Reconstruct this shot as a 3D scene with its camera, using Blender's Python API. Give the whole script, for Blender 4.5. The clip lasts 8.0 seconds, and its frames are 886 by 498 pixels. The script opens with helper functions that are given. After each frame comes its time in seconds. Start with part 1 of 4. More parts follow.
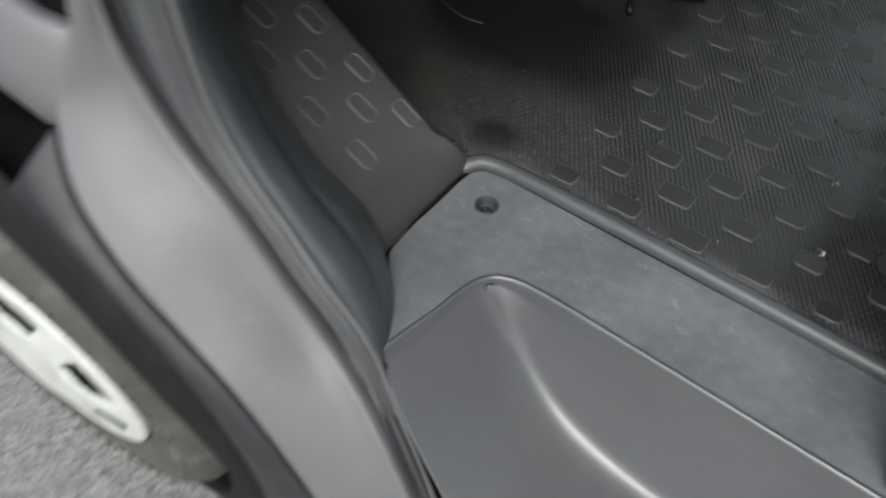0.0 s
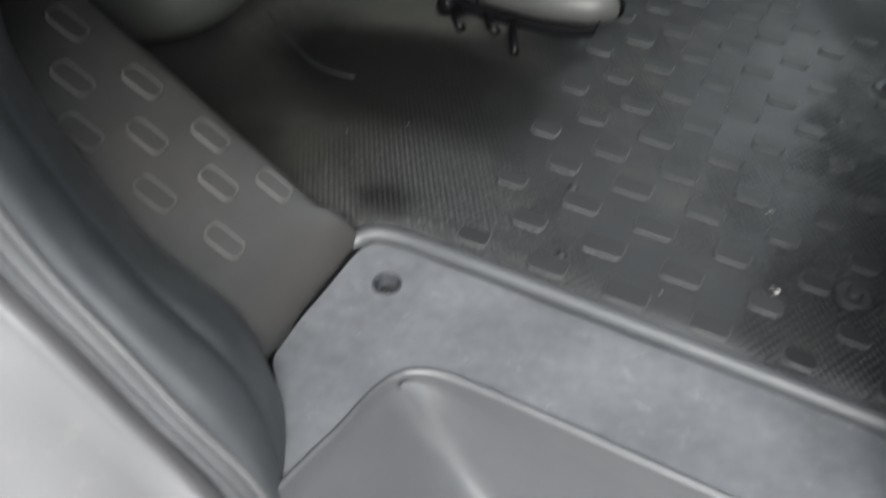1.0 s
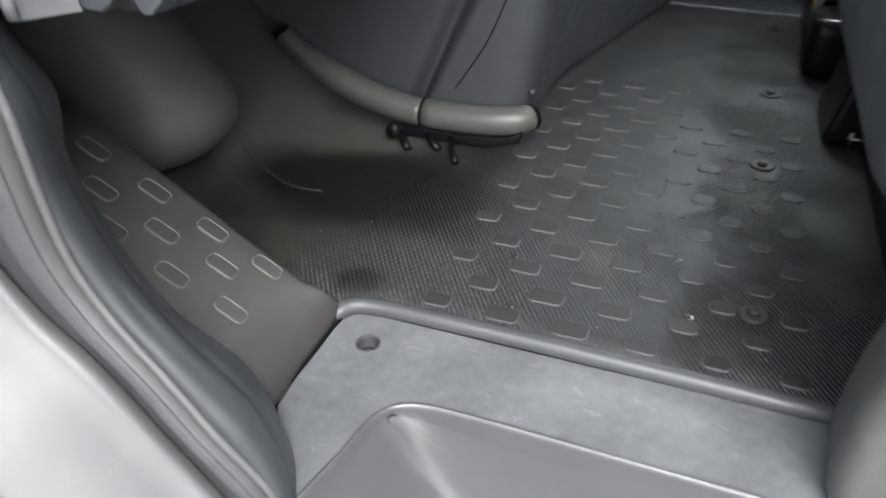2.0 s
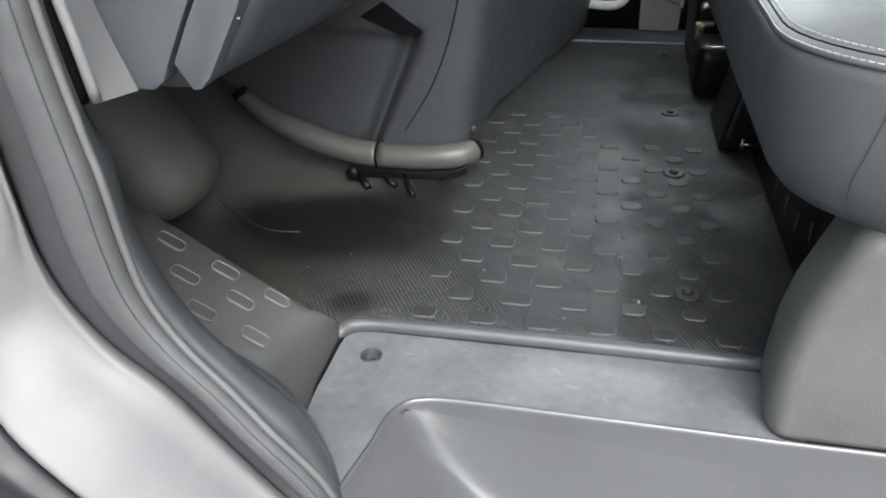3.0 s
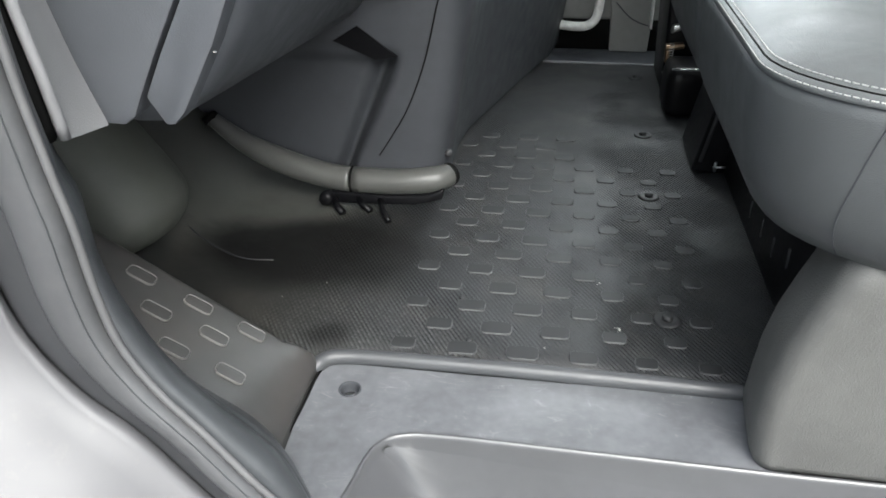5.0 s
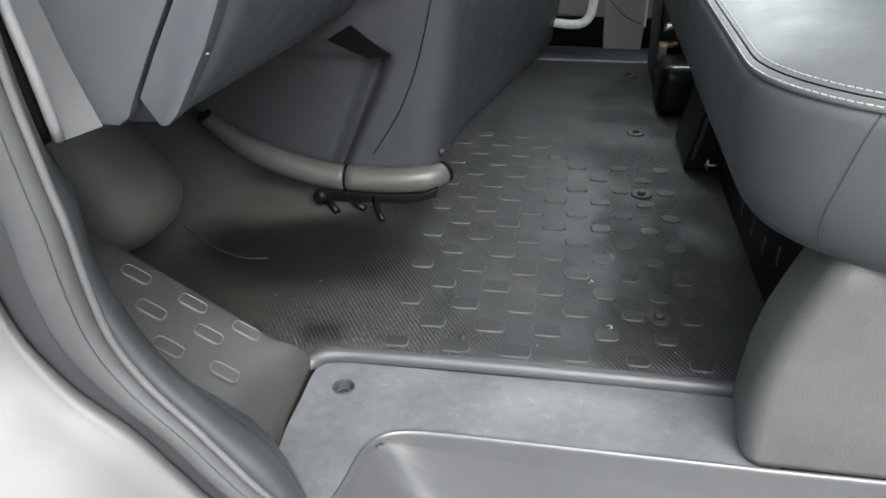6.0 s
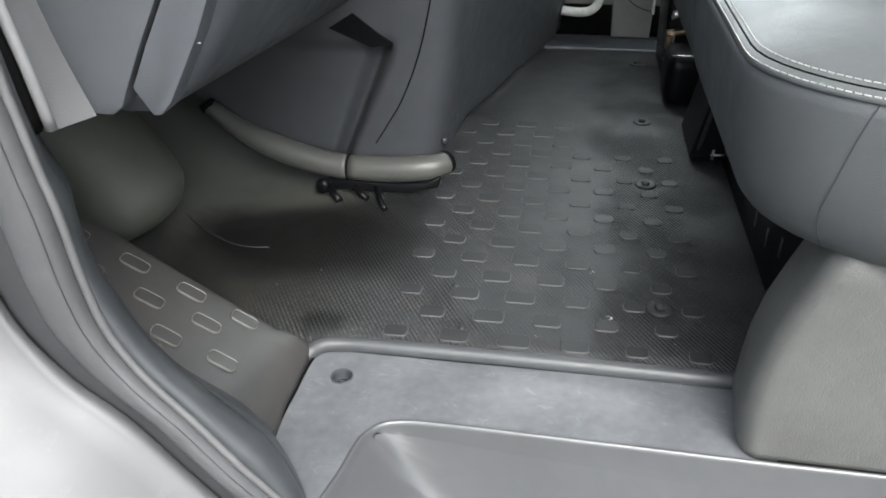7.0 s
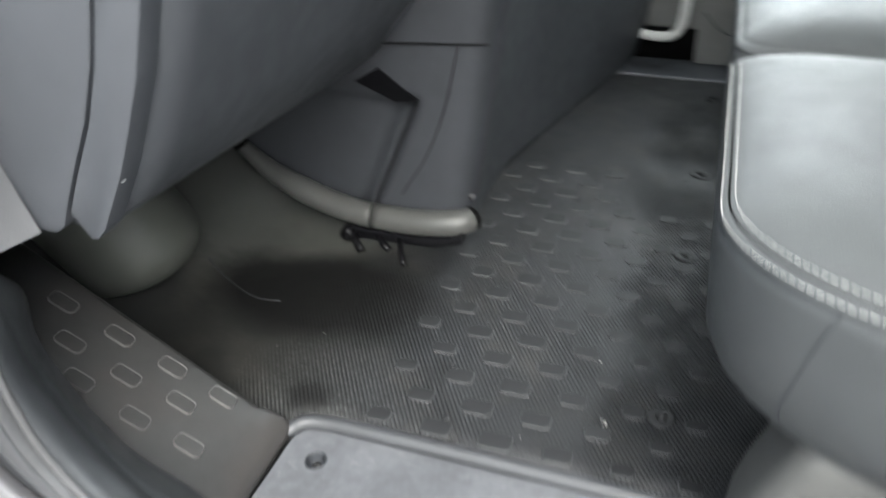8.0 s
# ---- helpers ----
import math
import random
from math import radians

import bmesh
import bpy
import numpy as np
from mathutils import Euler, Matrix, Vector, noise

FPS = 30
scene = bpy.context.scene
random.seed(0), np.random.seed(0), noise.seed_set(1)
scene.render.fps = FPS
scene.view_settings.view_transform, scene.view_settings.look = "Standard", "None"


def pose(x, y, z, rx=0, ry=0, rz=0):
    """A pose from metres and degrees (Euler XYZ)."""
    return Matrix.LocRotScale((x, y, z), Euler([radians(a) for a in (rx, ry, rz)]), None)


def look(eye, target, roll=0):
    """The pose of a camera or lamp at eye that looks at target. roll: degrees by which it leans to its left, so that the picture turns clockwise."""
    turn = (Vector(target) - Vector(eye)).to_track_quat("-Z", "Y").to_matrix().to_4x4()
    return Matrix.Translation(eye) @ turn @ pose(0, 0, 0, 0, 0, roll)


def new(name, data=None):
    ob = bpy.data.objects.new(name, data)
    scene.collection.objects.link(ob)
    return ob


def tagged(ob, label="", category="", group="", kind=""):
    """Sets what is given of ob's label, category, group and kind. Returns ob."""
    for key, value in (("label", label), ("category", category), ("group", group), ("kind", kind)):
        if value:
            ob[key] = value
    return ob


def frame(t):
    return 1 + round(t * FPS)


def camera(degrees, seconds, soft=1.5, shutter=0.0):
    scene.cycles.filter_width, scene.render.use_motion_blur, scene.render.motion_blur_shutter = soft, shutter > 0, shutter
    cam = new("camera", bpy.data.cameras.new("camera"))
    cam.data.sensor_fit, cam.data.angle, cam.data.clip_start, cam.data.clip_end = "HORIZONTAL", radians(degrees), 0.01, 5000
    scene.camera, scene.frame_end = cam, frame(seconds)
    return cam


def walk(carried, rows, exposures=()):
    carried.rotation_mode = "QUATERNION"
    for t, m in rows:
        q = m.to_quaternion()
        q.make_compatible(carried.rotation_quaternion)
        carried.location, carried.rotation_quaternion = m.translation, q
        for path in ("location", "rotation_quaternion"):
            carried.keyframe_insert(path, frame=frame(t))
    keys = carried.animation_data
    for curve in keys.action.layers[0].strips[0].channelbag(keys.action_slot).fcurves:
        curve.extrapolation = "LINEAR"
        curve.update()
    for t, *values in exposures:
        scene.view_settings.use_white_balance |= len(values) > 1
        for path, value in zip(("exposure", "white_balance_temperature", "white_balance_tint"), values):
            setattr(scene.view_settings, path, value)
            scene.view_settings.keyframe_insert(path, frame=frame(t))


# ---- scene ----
cam = camera(60.3, 8.0, soft=1.7, shutter=0.8)
PATH = [
    (0, (0.425, -0.632, 0.731), (-0.309, 0.369, -0.837), 1.2),
    (0.2, (0.393, -0.589, 0.648), (-0.307, 0.469, -0.898), 0.5),
    (0.5, (0.346, -0.552, 0.568), (-0.232, 0.604, -0.958), 3.9),
    (0.8, (0.341, -0.546, 0.568), (-0.208, 0.694, -0.903), 3.8),
    (1, (0.353, -0.533, 0.607), (-0.217, 0.732, -0.833), 3.1),
    (1.2, (0.372, -0.538, 0.622), (-0.205, 0.789, -0.759), 3.2),
    (1.5, (0.39, -0.601, 0.615), (-0.184, 0.835, -0.653), 2.8),
    (1.7, (0.417, -0.644, 0.613), (-0.194, 0.842, -0.578), 1.0),
    (2.8, (0.388, -0.885, 0.686), (0.002, 0.775, -0.36), -1.7),
    (3, (0.369, -0.89, 0.686), (0.003, 0.783, -0.346), -1.7),
    (3.5, (0.367, -0.868, 0.698), (0.027, 0.822, -0.316), -1.8),
    (4, (0.353, -0.872, 0.706), (0.034, 0.828, -0.298), -1.4),
    (4.5, (0.346, -0.87, 0.703), (0.047, 0.834, -0.3), -1.0),
    (5, (0.348, -0.865, 0.697), (0.062, 0.841, -0.306), -0.8),
    (6.5, (0.36, -0.871, 0.706), (0.085, 0.825, -0.317), -0.8),
    (7, (0.371, -0.863, 0.704), (0.068, 0.82, -0.333), -1.0),
    (7.3, (0.385, -0.848, 0.713), (0.073, 0.829, -0.331), -1.3),
    (7.5, (0.405, -0.832, 0.74), (0.09, 0.834, -0.32), -1.3),
    (7.8, (0.451, -0.771, 0.798), (0.045, 0.857, -0.291), -1.4),
    (8, (0.509, -0.694, 0.826), (-0.061, 0.875, -0.276), -2.0),
]
walk(cam, [(t, look(eye, target, roll)) for t, eye, target, roll in PATH], [(0, 0.6, 6350, 5), (0.5, 1.0, 6350, 5), (1.0, 1.27, 6350, 5), (1.5, 1.55, 6350, 5), (7, 1.55, 6350, 5), (7.5, 1.6, 6350, 5), (8, 1.65, 6350, 5)])

# ---------------------------------------------------------------- light
world = bpy.data.worlds.new("sky")
scene.world = world
world.use_nodes = True
wn, wl = world.node_tree.nodes, world.node_tree.links
sky = wn.new("ShaderNodeTexSky")
sky.sky_type = "NISHITA"
sky.sun_disc = False
sky.sun_elevation = radians(48)
sky.sun_rotation = radians(156)
sky.air_density, sky.dust_density, sky.ozone_density = 1.0, 4.0, 1.0
haze = wn.new("ShaderNodeHueSaturation")
haze.inputs["Saturation"].default_value = 0.45
wl.new(sky.outputs[0], haze.inputs["Color"])
wl.new(haze.outputs[0], wn["Background"].inputs[0])
wn["Background"].inputs[1].default_value = 0.15

sun_data = bpy.data.lights.new("sun", "SUN")
sun_data.energy, sun_data.angle, sun_data.color = 1.6, radians(42), (1.0, 0.97, 0.94)
sun = new("sun", sun_data)
sun.matrix_world = look((1.2, -2.7, 3.3), (0, 0, 0))


def window_light(name, eye, target, width, height, watts):
    """The sky's light that comes in through one pane."""
    d = bpy.data.lights.new(name, "AREA")
    d.shape, d.size, d.size_y, d.energy, d.color = "RECTANGLE", width, height, watts, (0.93, 0.97, 1.0)
    ob = new(name, d)
    ob.matrix_world = look(eye, target)
    return ob


window_light("windscreen_daylight", (-0.33, 0.72, 1.03), (0.35, 0.72, 0.35), 1.75, 0.6, 3.0)
window_light("far_window_daylight", (0.33, 1.68, 0.95), (0.33, 0.9, 0.6), 1.3, 0.6, 7.5)


# ---------------------------------------------------------------- materials
def node_material(name):
    m = bpy.data.materials.new(name)
    m.use_nodes = True
    n, l = m.node_tree.nodes, m.node_tree.links
    return m, n, l, n["Principled BSDF"]


def object_coords(n, l, scale=(1, 1, 1), turn=(0, 0, 0)):
    tc, mp = n.new("ShaderNodeTexCoord"), n.new("ShaderNodeMapping")
    mp.inputs["Scale"].default_value = scale
    mp.inputs["Rotation"].default_value = turn
    l.new(tc.outputs["Object"], mp.inputs["Vector"])
    return mp.outputs["Vector"]


def noise_fac(n, l, vec, scale, detail=4, rough=0.55):
    t = n.new("ShaderNodeTexNoise")
    t.inputs["Scale"].default_value, t.inputs["Detail"].default_value, t.inputs["Roughness"].default_value = scale, detail, rough
    l.new(vec, t.inputs["Vector"])
    return t.outputs["Fac"]


def ramp(n, l, fac, stops):
    r = n.new("ShaderNodeValToRGB")
    while len(r.color_ramp.elements) < len(stops):
        r.color_ramp.elements.new(0.5)
    for e, (p, c) in zip(r.color_ramp.elements, stops):
        e.position = p
        e.color = (*c, 1) if isinstance(c, tuple) else (c, c, c, 1)
    l.new(fac, r.inputs["Fac"])
    return r.outputs["Color"]


def mix(n, l, fac, a, b, kind="MIX"):
    m = n.new("ShaderNodeMix")
    m.data_type, m.blend_type = "RGBA", kind
    for sock, v in ((m.inputs[0], fac), (m.inputs[6], a), (m.inputs[7], b)):
        if isinstance(v, (int, float)):
            sock.default_value = v
        elif isinstance(v, tuple):
            sock.default_value = (*v, 1)
        else:
            l.new(v, sock)
    return m.outputs[2]


def bump(n, l, height, strength, distance, before=None):
    b = n.new("ShaderNodeBump")
    b.inputs["Strength"].default_value, b.inputs["Distance"].default_value = strength, distance
    l.new(height, b.inputs["Height"])
    if before is not None:
        l.new(before, b.inputs["Normal"])
    return b.outputs["Normal"]


def plastic(name, col, rough=0.5, grain=900, depth=0.0004, wear=0.25, dust=0.0, scuff=0.0, spec=0.5, tint=None):
    """Grained moulded plastic or rubber: fine grain, large cloudy wear, pale dust and thin scuffs."""
    m, n, l, p = node_material(name)
    v = object_coords(n, l)
    big = noise_fac(n, l, v, 9, 5)
    mid = noise_fac(n, l, v, 60, 4)
    dark = tuple(c * (1 - wear) for c in col)
    pale = tuple(c * (1 + wear) for c in col)
    c = ramp(n, l, big, [(0.3, dark), (0.7, pale)])
    c = mix(n, l, 0.35, c, ramp(n, l, mid, [(0.3, dark), (0.72, pale)]))
    if tint:
        c = mix(n, l, ramp(n, l, noise_fac(n, l, v, 6, 4), [(0.47, 0.0), (0.62, 0.4)]), c, tint)
    if dust:
        f = ramp(n, l, noise_fac(n, l, v, 22, 8, 0.7), [(0.5, 0.0), (0.78, dust)])
        c = mix(n, l, f, c, (0.32, 0.30, 0.28))
    if scuff:
        lines = []
        for size, thin in ((8, 0.007), (19, 0.011)):
            vo = n.new("ShaderNodeTexVoronoi")
            vo.feature = "DISTANCE_TO_EDGE"
            vo.inputs["Scale"].default_value = size
            l.new(object_coords(n, l, (1, 6, 1), (0, 0, 0.37 * size)), vo.inputs["Vector"])
            lines.append(ramp(n, l, vo.outputs["Distance"], [(thin * 0.4, 1.0), (thin, 0.0)]))
        f2, f3 = lines
        where = ramp(n, l, noise_fac(n, l, v, 30, 3), [(0.48, 0.0), (0.7, scuff)])
        c = mix(n, l, mix(n, l, 1.0, mix(n, l, 1.0, f2, f3, "ADD"), where, "MULTIPLY"), c, (0.30, 0.30, 0.31))
    l.new(c, p.inputs["Base Color"])
    r = ramp(n, l, noise_fac(n, l, v, 30, 5), [(0.3, max(0.29, rough - 0.07)), (0.7, min(1, rough + 0.07))])
    l.new(r, p.inputs["Roughness"])
    p.inputs["Specular IOR Level"].default_value = spec
    nb = bump(n, l, noise_fac(n, l, v, grain, 3), 0.5, depth) if depth else None
    l.new(bump(n, l, noise_fac(n, l, v, 9, 2), 0.25, 0.004, nb), p.inputs["Normal"])
    return m


def ribbed_rubber(name, col, turn=0.0):
    """Black rubber with fine slanting ribs, worn smooth in patches, with dust in the grooves."""
    m, n, l, p = node_material(name)
    v = object_coords(n, l)
    w = n.new("ShaderNodeTexWave")
    w.wave_type, w.bands_direction, w.wave_profile = "BANDS", "X", "SIN"
    w.inputs["Scale"].default_value = 50
    w.inputs["Distortion"].default_value = 0.25
    w.inputs["Detail"].default_value = 1
    l.new(object_coords(n, l, (1, 1, 1), (0, 0, turn)), w.inputs["Vector"])
    w2 = n.new("ShaderNodeTexWave")
    w2.wave_type, w2.bands_direction, w2.wave_profile = "BANDS", "X", "SIN"
    w2.inputs["Scale"].default_value = 38
    w2.inputs["Distortion"].default_value = 0.6
    l.new(object_coords(n, l, (1, 1, 1), (0, 0, turn + radians(62))), w2.inputs["Vector"])
    twill = mix(n, l, 0.45, w.outputs["Color"], w2.outputs["Color"], "MULTIPLY")
    big = noise_fac(n, l, v, 5, 5)
    xyz = n.new("ShaderNodeSeparateXYZ")
    l.new(v, xyz.inputs[0])
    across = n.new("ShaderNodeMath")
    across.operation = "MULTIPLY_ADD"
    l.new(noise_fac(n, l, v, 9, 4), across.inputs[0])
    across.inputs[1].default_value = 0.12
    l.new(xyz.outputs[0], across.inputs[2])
    # the walked-on middle is worn nearly smooth
    patch = ramp(n, l, across.outputs[0], [(0.0, 0.9), (0.25, 0.85), (0.33, 0.28), (0.48, 0.28), (0.53, 1.0)])
    # no ribs towards the toe board, which is paler with dry dust
    aside = n.new("ShaderNodeMath")
    l.new(across.outputs[0], aside.inputs[0])
    aside.inputs[1].default_value = 0.2
    patch = mix(n, l, 1.0, patch, ramp(n, l, aside.outputs[0], [(0.15, 0.0), (0.24, 1.0)]), "MULTIPLY")
    toe = n.new("ShaderNodeVectorMath")
    toe.operation = "DOT_PRODUCT"
    spot = n.new("ShaderNodeCombineXYZ")
    l.new(across.outputs[0], spot.inputs[0])
    l.new(xyz.outputs[1], spot.inputs[1])
    spot.inputs[2].default_value = 1.0
    l.new(spot.outputs[0], toe.inputs[0])
    toe.inputs[1].default_value = (1.5, -2.2, 1.0)
    dark = tuple(c * 0.85 for c in col)
    pale = tuple(c * 1.15 for c in col)
    c = ramp(n, l, big, [(0.3, dark), (0.7, pale)])
    c = mix(n, l, patch, mix(n, l, 1.0, c, (1.15, 1.12, 1.1), "MULTIPLY"), c)
    # the colour falls darker towards the front of the mat
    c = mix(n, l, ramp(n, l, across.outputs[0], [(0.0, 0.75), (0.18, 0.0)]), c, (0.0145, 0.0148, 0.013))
    dry = mix(n, l, 1.0, ramp(n, l, toe.outputs["Value"], [(0.0, 0.9), (0.16, 0.0)]), ramp(n, l, aside.outputs[0], [(0.2, 1.0), (0.32, 0.0)]), "MULTIPLY")
    c = mix(n, l, dry, c, (0.068, 0.07, 0.064))
    speck = ramp(n, l, noise_fac(n, l, v, 260, 2), [(0.74, 0.0), (0.8, 0.5)])
    c = mix(n, l, speck, c, (0.22, 0.21, 0.2))
    dusty = ramp(n, l, noise_fac(n, l, v, 7, 7, 0.7), [(0.5, 0.0), (0.8, 0.16)])
    c = mix(n, l, dusty, c, (0.2, 0.18, 0.15))
    # pale scuffs on the ribs beside the ramp and lip
    edge = n.new("ShaderNodeVectorMath")
    edge.operation = "DISTANCE"
    l.new(object_coords(n, l, (0.55, 1, 1)), edge.inputs[0])
    edge.inputs[1].default_value = (0.03, 0.08, 0.0)
    worn = mix(n, l, 1.0, ramp(n, l, edge.outputs["Value"], [(0.05, 1.0), (0.13, 0.0)]), ramp(n, l, noise_fac(n, l, v, 120, 6, 0.7), [(0.48, 0.05), (0.66, 0.65)]), "MULTIPLY")
    worn = mix(n, l, 1.0, worn, w.outputs["Color"], "MULTIPLY")
    c = mix(n, l, worn, c, (0.14, 0.139, 0.137))
    # a ragged black spot beside the ramp: the dark of a hollow, put into the colour
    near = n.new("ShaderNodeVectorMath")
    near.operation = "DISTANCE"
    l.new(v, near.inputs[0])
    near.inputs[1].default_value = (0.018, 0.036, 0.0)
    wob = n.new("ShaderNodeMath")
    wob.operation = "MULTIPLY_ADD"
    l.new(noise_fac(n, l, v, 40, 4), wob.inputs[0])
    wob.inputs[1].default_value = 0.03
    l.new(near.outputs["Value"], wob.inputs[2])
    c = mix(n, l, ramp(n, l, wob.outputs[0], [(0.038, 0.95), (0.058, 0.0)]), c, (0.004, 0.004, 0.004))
    # a long damp stain across the footwell, darkened further for footwell shade, and dry dust ahead of it
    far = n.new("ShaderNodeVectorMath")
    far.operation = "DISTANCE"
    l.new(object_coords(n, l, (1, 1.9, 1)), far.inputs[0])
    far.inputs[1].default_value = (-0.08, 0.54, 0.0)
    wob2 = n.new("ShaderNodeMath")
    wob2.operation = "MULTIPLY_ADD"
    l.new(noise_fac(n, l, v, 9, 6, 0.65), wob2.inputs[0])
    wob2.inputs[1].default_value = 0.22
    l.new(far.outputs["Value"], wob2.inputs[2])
    damp_shade = ramp(n, l, wob2.outputs[0], [(0.28, 0.92), (0.39, 0.0)])
    c = mix(n, l, damp_shade, c, (0.007, 0.007, 0.007))
    l.new(mix(n, l, damp_shade, (0.55, 0.55, 0.55), (0.22, 0.22, 0.22)), p.inputs["Specular IOR Level"])
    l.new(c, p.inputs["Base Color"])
    l.new(ramp(n, l, noise_fac(n, l, v, 18, 5), [(0.3, 0.44), (0.7, 0.56)]), p.inputs["Roughness"])
    patch = mix(n, l, 1.0, patch, ramp(n, l, noise_fac(n, l, v, 6, 3), [(0.4, 0.25), (0.6, 1.0)]), "MULTIPLY")
    h = mix(n, l, 1.0, twill, patch, "MULTIPLY")
    nb = bump(n, l, h, 1.0, 0.004)
    l.new(bump(n, l, noise_fac(n, l, v, 450, 4), 0.6, 0.001, nb), p.inputs["Normal"])
    return m


def paint(name, col, metallic=0.35):
    """Silver car paint under clear coat, with thin dust and faint dents."""
    m, n, l, p = node_material(name)
    v = object_coords(n, l)
    c = ramp(n, l, noise_fac(n, l, v, 6, 5), [(0.3, tuple(a * 0.94 for a in col)), (0.7, tuple(min(1, a * 1.05) for a in col))])
    dirt = ramp(n, l, noise_fac(n, l, v, 35, 8, 0.7), [(0.56, 0.0), (0.8, 0.12)])
    c = mix(n, l, dirt, c, (0.33, 0.29, 0.25))
    l.new(c, p.inputs["Base Color"])
    p.inputs["Metallic"].default_value = metallic
    l.new(ramp(n, l, noise_fac(n, l, v, 25, 5), [(0.3, 0.5), (0.7, 0.58)]), p.inputs["Roughness"])
    p.inputs["Coat Weight"].default_value = 0.08
    p.inputs["Coat Roughness"].default_value = 0.32
    fl = noise_fac(n, l, v, 2600, 1)
    nb = bump(n, l, fl, 0.06, 0.0002)
    l.new(bump(n, l, noise_fac(n, l, v, 7, 2), 0.25, 0.01, nb), p.inputs["Normal"])
    return m


def asphalt(name):
    m, n, l, p = node_material(name)
    v = object_coords(n, l)
    vo = n.new("ShaderNodeTexVoronoi")
    vo.inputs["Scale"].default_value = 95
    l.new(v, vo.inputs["Vector"])
    c = ramp(n, l, vo.outputs["Color"], [(0.1, (0.08, 0.08, 0.08)), (0.9, (0.3, 0.29, 0.285))])
    c = mix(n, l, 0.5, c, ramp(n, l, noise_fac(n, l, v, 3, 6), [(0.3, (0.13, 0.13, 0.13)), (0.7, (0.22, 0.215, 0.21))]))
    l.new(c, p.inputs["Base Color"])
    p.inputs["Roughness"].default_value = 0.9
    nb = bump(n, l, vo.outputs["Distance"], 1.0, 0.006)
    l.new(bump(n, l, noise_fac(n, l, v, 400, 3), 0.6, 0.002, nb), p.inputs["Normal"])
    return m


def plain(name, col, rough=0.4, metallic=0.0, relief=0.2, spec=0.5):
    m, n, l, p = node_material(name)
    v = object_coords(n, l)
    c = ramp(n, l, noise_fac(n, l, v, 40, 5), [(0.3, tuple(a * 0.82 for a in col)), (0.7, tuple(min(1, a * 1.12) for a in col))])
    l.new(c, p.inputs["Base Color"])
    l.new(ramp(n, l, noise_fac(n, l, v, 90, 4), [(0.3, max(0.29, rough - 0.07)), (0.7, max(0.33, rough + 0.07))]), p.inputs["Roughness"])
    p.inputs["Metallic"].default_value = metallic
    p.inputs["Specular IOR Level"].default_value = spec
    l.new(bump(n, l, noise_fac(n, l, v, 500, 2), relief, 0.0003), p.inputs["Normal"])
    return m


def leather(name, col):
    """Grained grey leatherette: pebble grain and slow sagging."""
    m, n, l, p = node_material(name)
    v = object_coords(n, l)
    vo = n.new("ShaderNodeTexVoronoi")
    vo.inputs["Scale"].default_value = 800
    l.new(v, vo.inputs["Vector"])
    big = noise_fac(n, l, v, 8, 4)
    c = ramp(n, l, big, [(0.3, tuple(a * 0.88 for a in col)), (0.7, tuple(a * 1.12 for a in col))])
    l.new(c, p.inputs["Base Color"])
    l.new(ramp(n, l, noise_fac(n, l, v, 25, 4), [(0.3, 0.42), (0.7, 0.52)]), p.inputs["Roughness"])
    nb = bump(n, l, vo.outputs["Distance"], 0.5, 0.0006)
    l.new(bump(n, l, noise_fac(n, l, v, 14, 3), 0.25, 0.006, nb), p.inputs["Normal"])
    return m


def glass(name):
    m, n, l, p = node_material(name)
    p.inputs["Base Color"].default_value = (0.93, 0.96, 0.95, 1)
    p.inputs["Transmission Weight"].default_value = 1.0
    p.inputs["Roughness"].default_value = 0.02
    p.inputs["IOR"].default_value = 1.45
    return m


MAT = ribbed_rubber("ribbed_mat_rubber", (0.0155, 0.0165, 0.0185), radians(-32))
MAT_SMOOTH = plastic("smooth_mat_rubber", (0.041, 0.0405, 0.04), 0.46, 700, 0.0, 0.25, tint=(0.054, 0.046, 0.043))
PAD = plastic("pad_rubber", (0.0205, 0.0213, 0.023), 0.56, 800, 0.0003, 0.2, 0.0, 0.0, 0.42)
# darker copy of the pad rubber, for the pads towards the seat
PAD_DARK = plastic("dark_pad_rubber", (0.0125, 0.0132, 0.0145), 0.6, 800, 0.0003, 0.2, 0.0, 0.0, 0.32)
# pale pad edges: wear and the door light they catch, both in the colour
PAD_EDGE = plastic("worn_lit_pad_edge", (0.055, 0.056, 0.058), 0.42, 800, 0.0, 0.3)
RAMP_EDGE = plastic("worn_lit_ramp_pad_edge", (0.095, 0.092, 0.09), 0.42, 800, 0.0, 0.3)
SILL = plastic("scuffed_sill_plastic", (0.116, 0.12, 0.13), 0.37, 900, 0.0, 0.34, 0.0, 0.55)
LIP = plastic("lip_rubber", (0.055, 0.057, 0.062), 0.42, 800, 0.0, 0.15)
WELL = plastic("step_plastic", (0.068, 0.069, 0.074), 0.33, 800, 0.0, 0.12, 0.0, 0.0, 0.8)
DASH = plastic("dash_plastic", (0.063, 0.067, 0.076), 0.5, 650, 0.0007, 0.1)
TRIM = plastic("pillar_trim_plastic", (0.18, 0.18, 0.188), 0.5, 500, 0.0016, 0.08, 0.04)
CONSOLE = plastic("console_plastic", (0.041, 0.044, 0.0505), 0.55, 650, 0.0006, 0.16, spec=0.4)
LINER = plastic("footwell_liner", (0.034, 0.036, 0.031), 0.6, 500, 0.0008, 0.15)
# paler copy of the footwell liner, for the round bulge
LOBE = plastic("paler_footwell_liner", (0.074, 0.077, 0.068), 0.55, 500, 0.0008, 0.15)
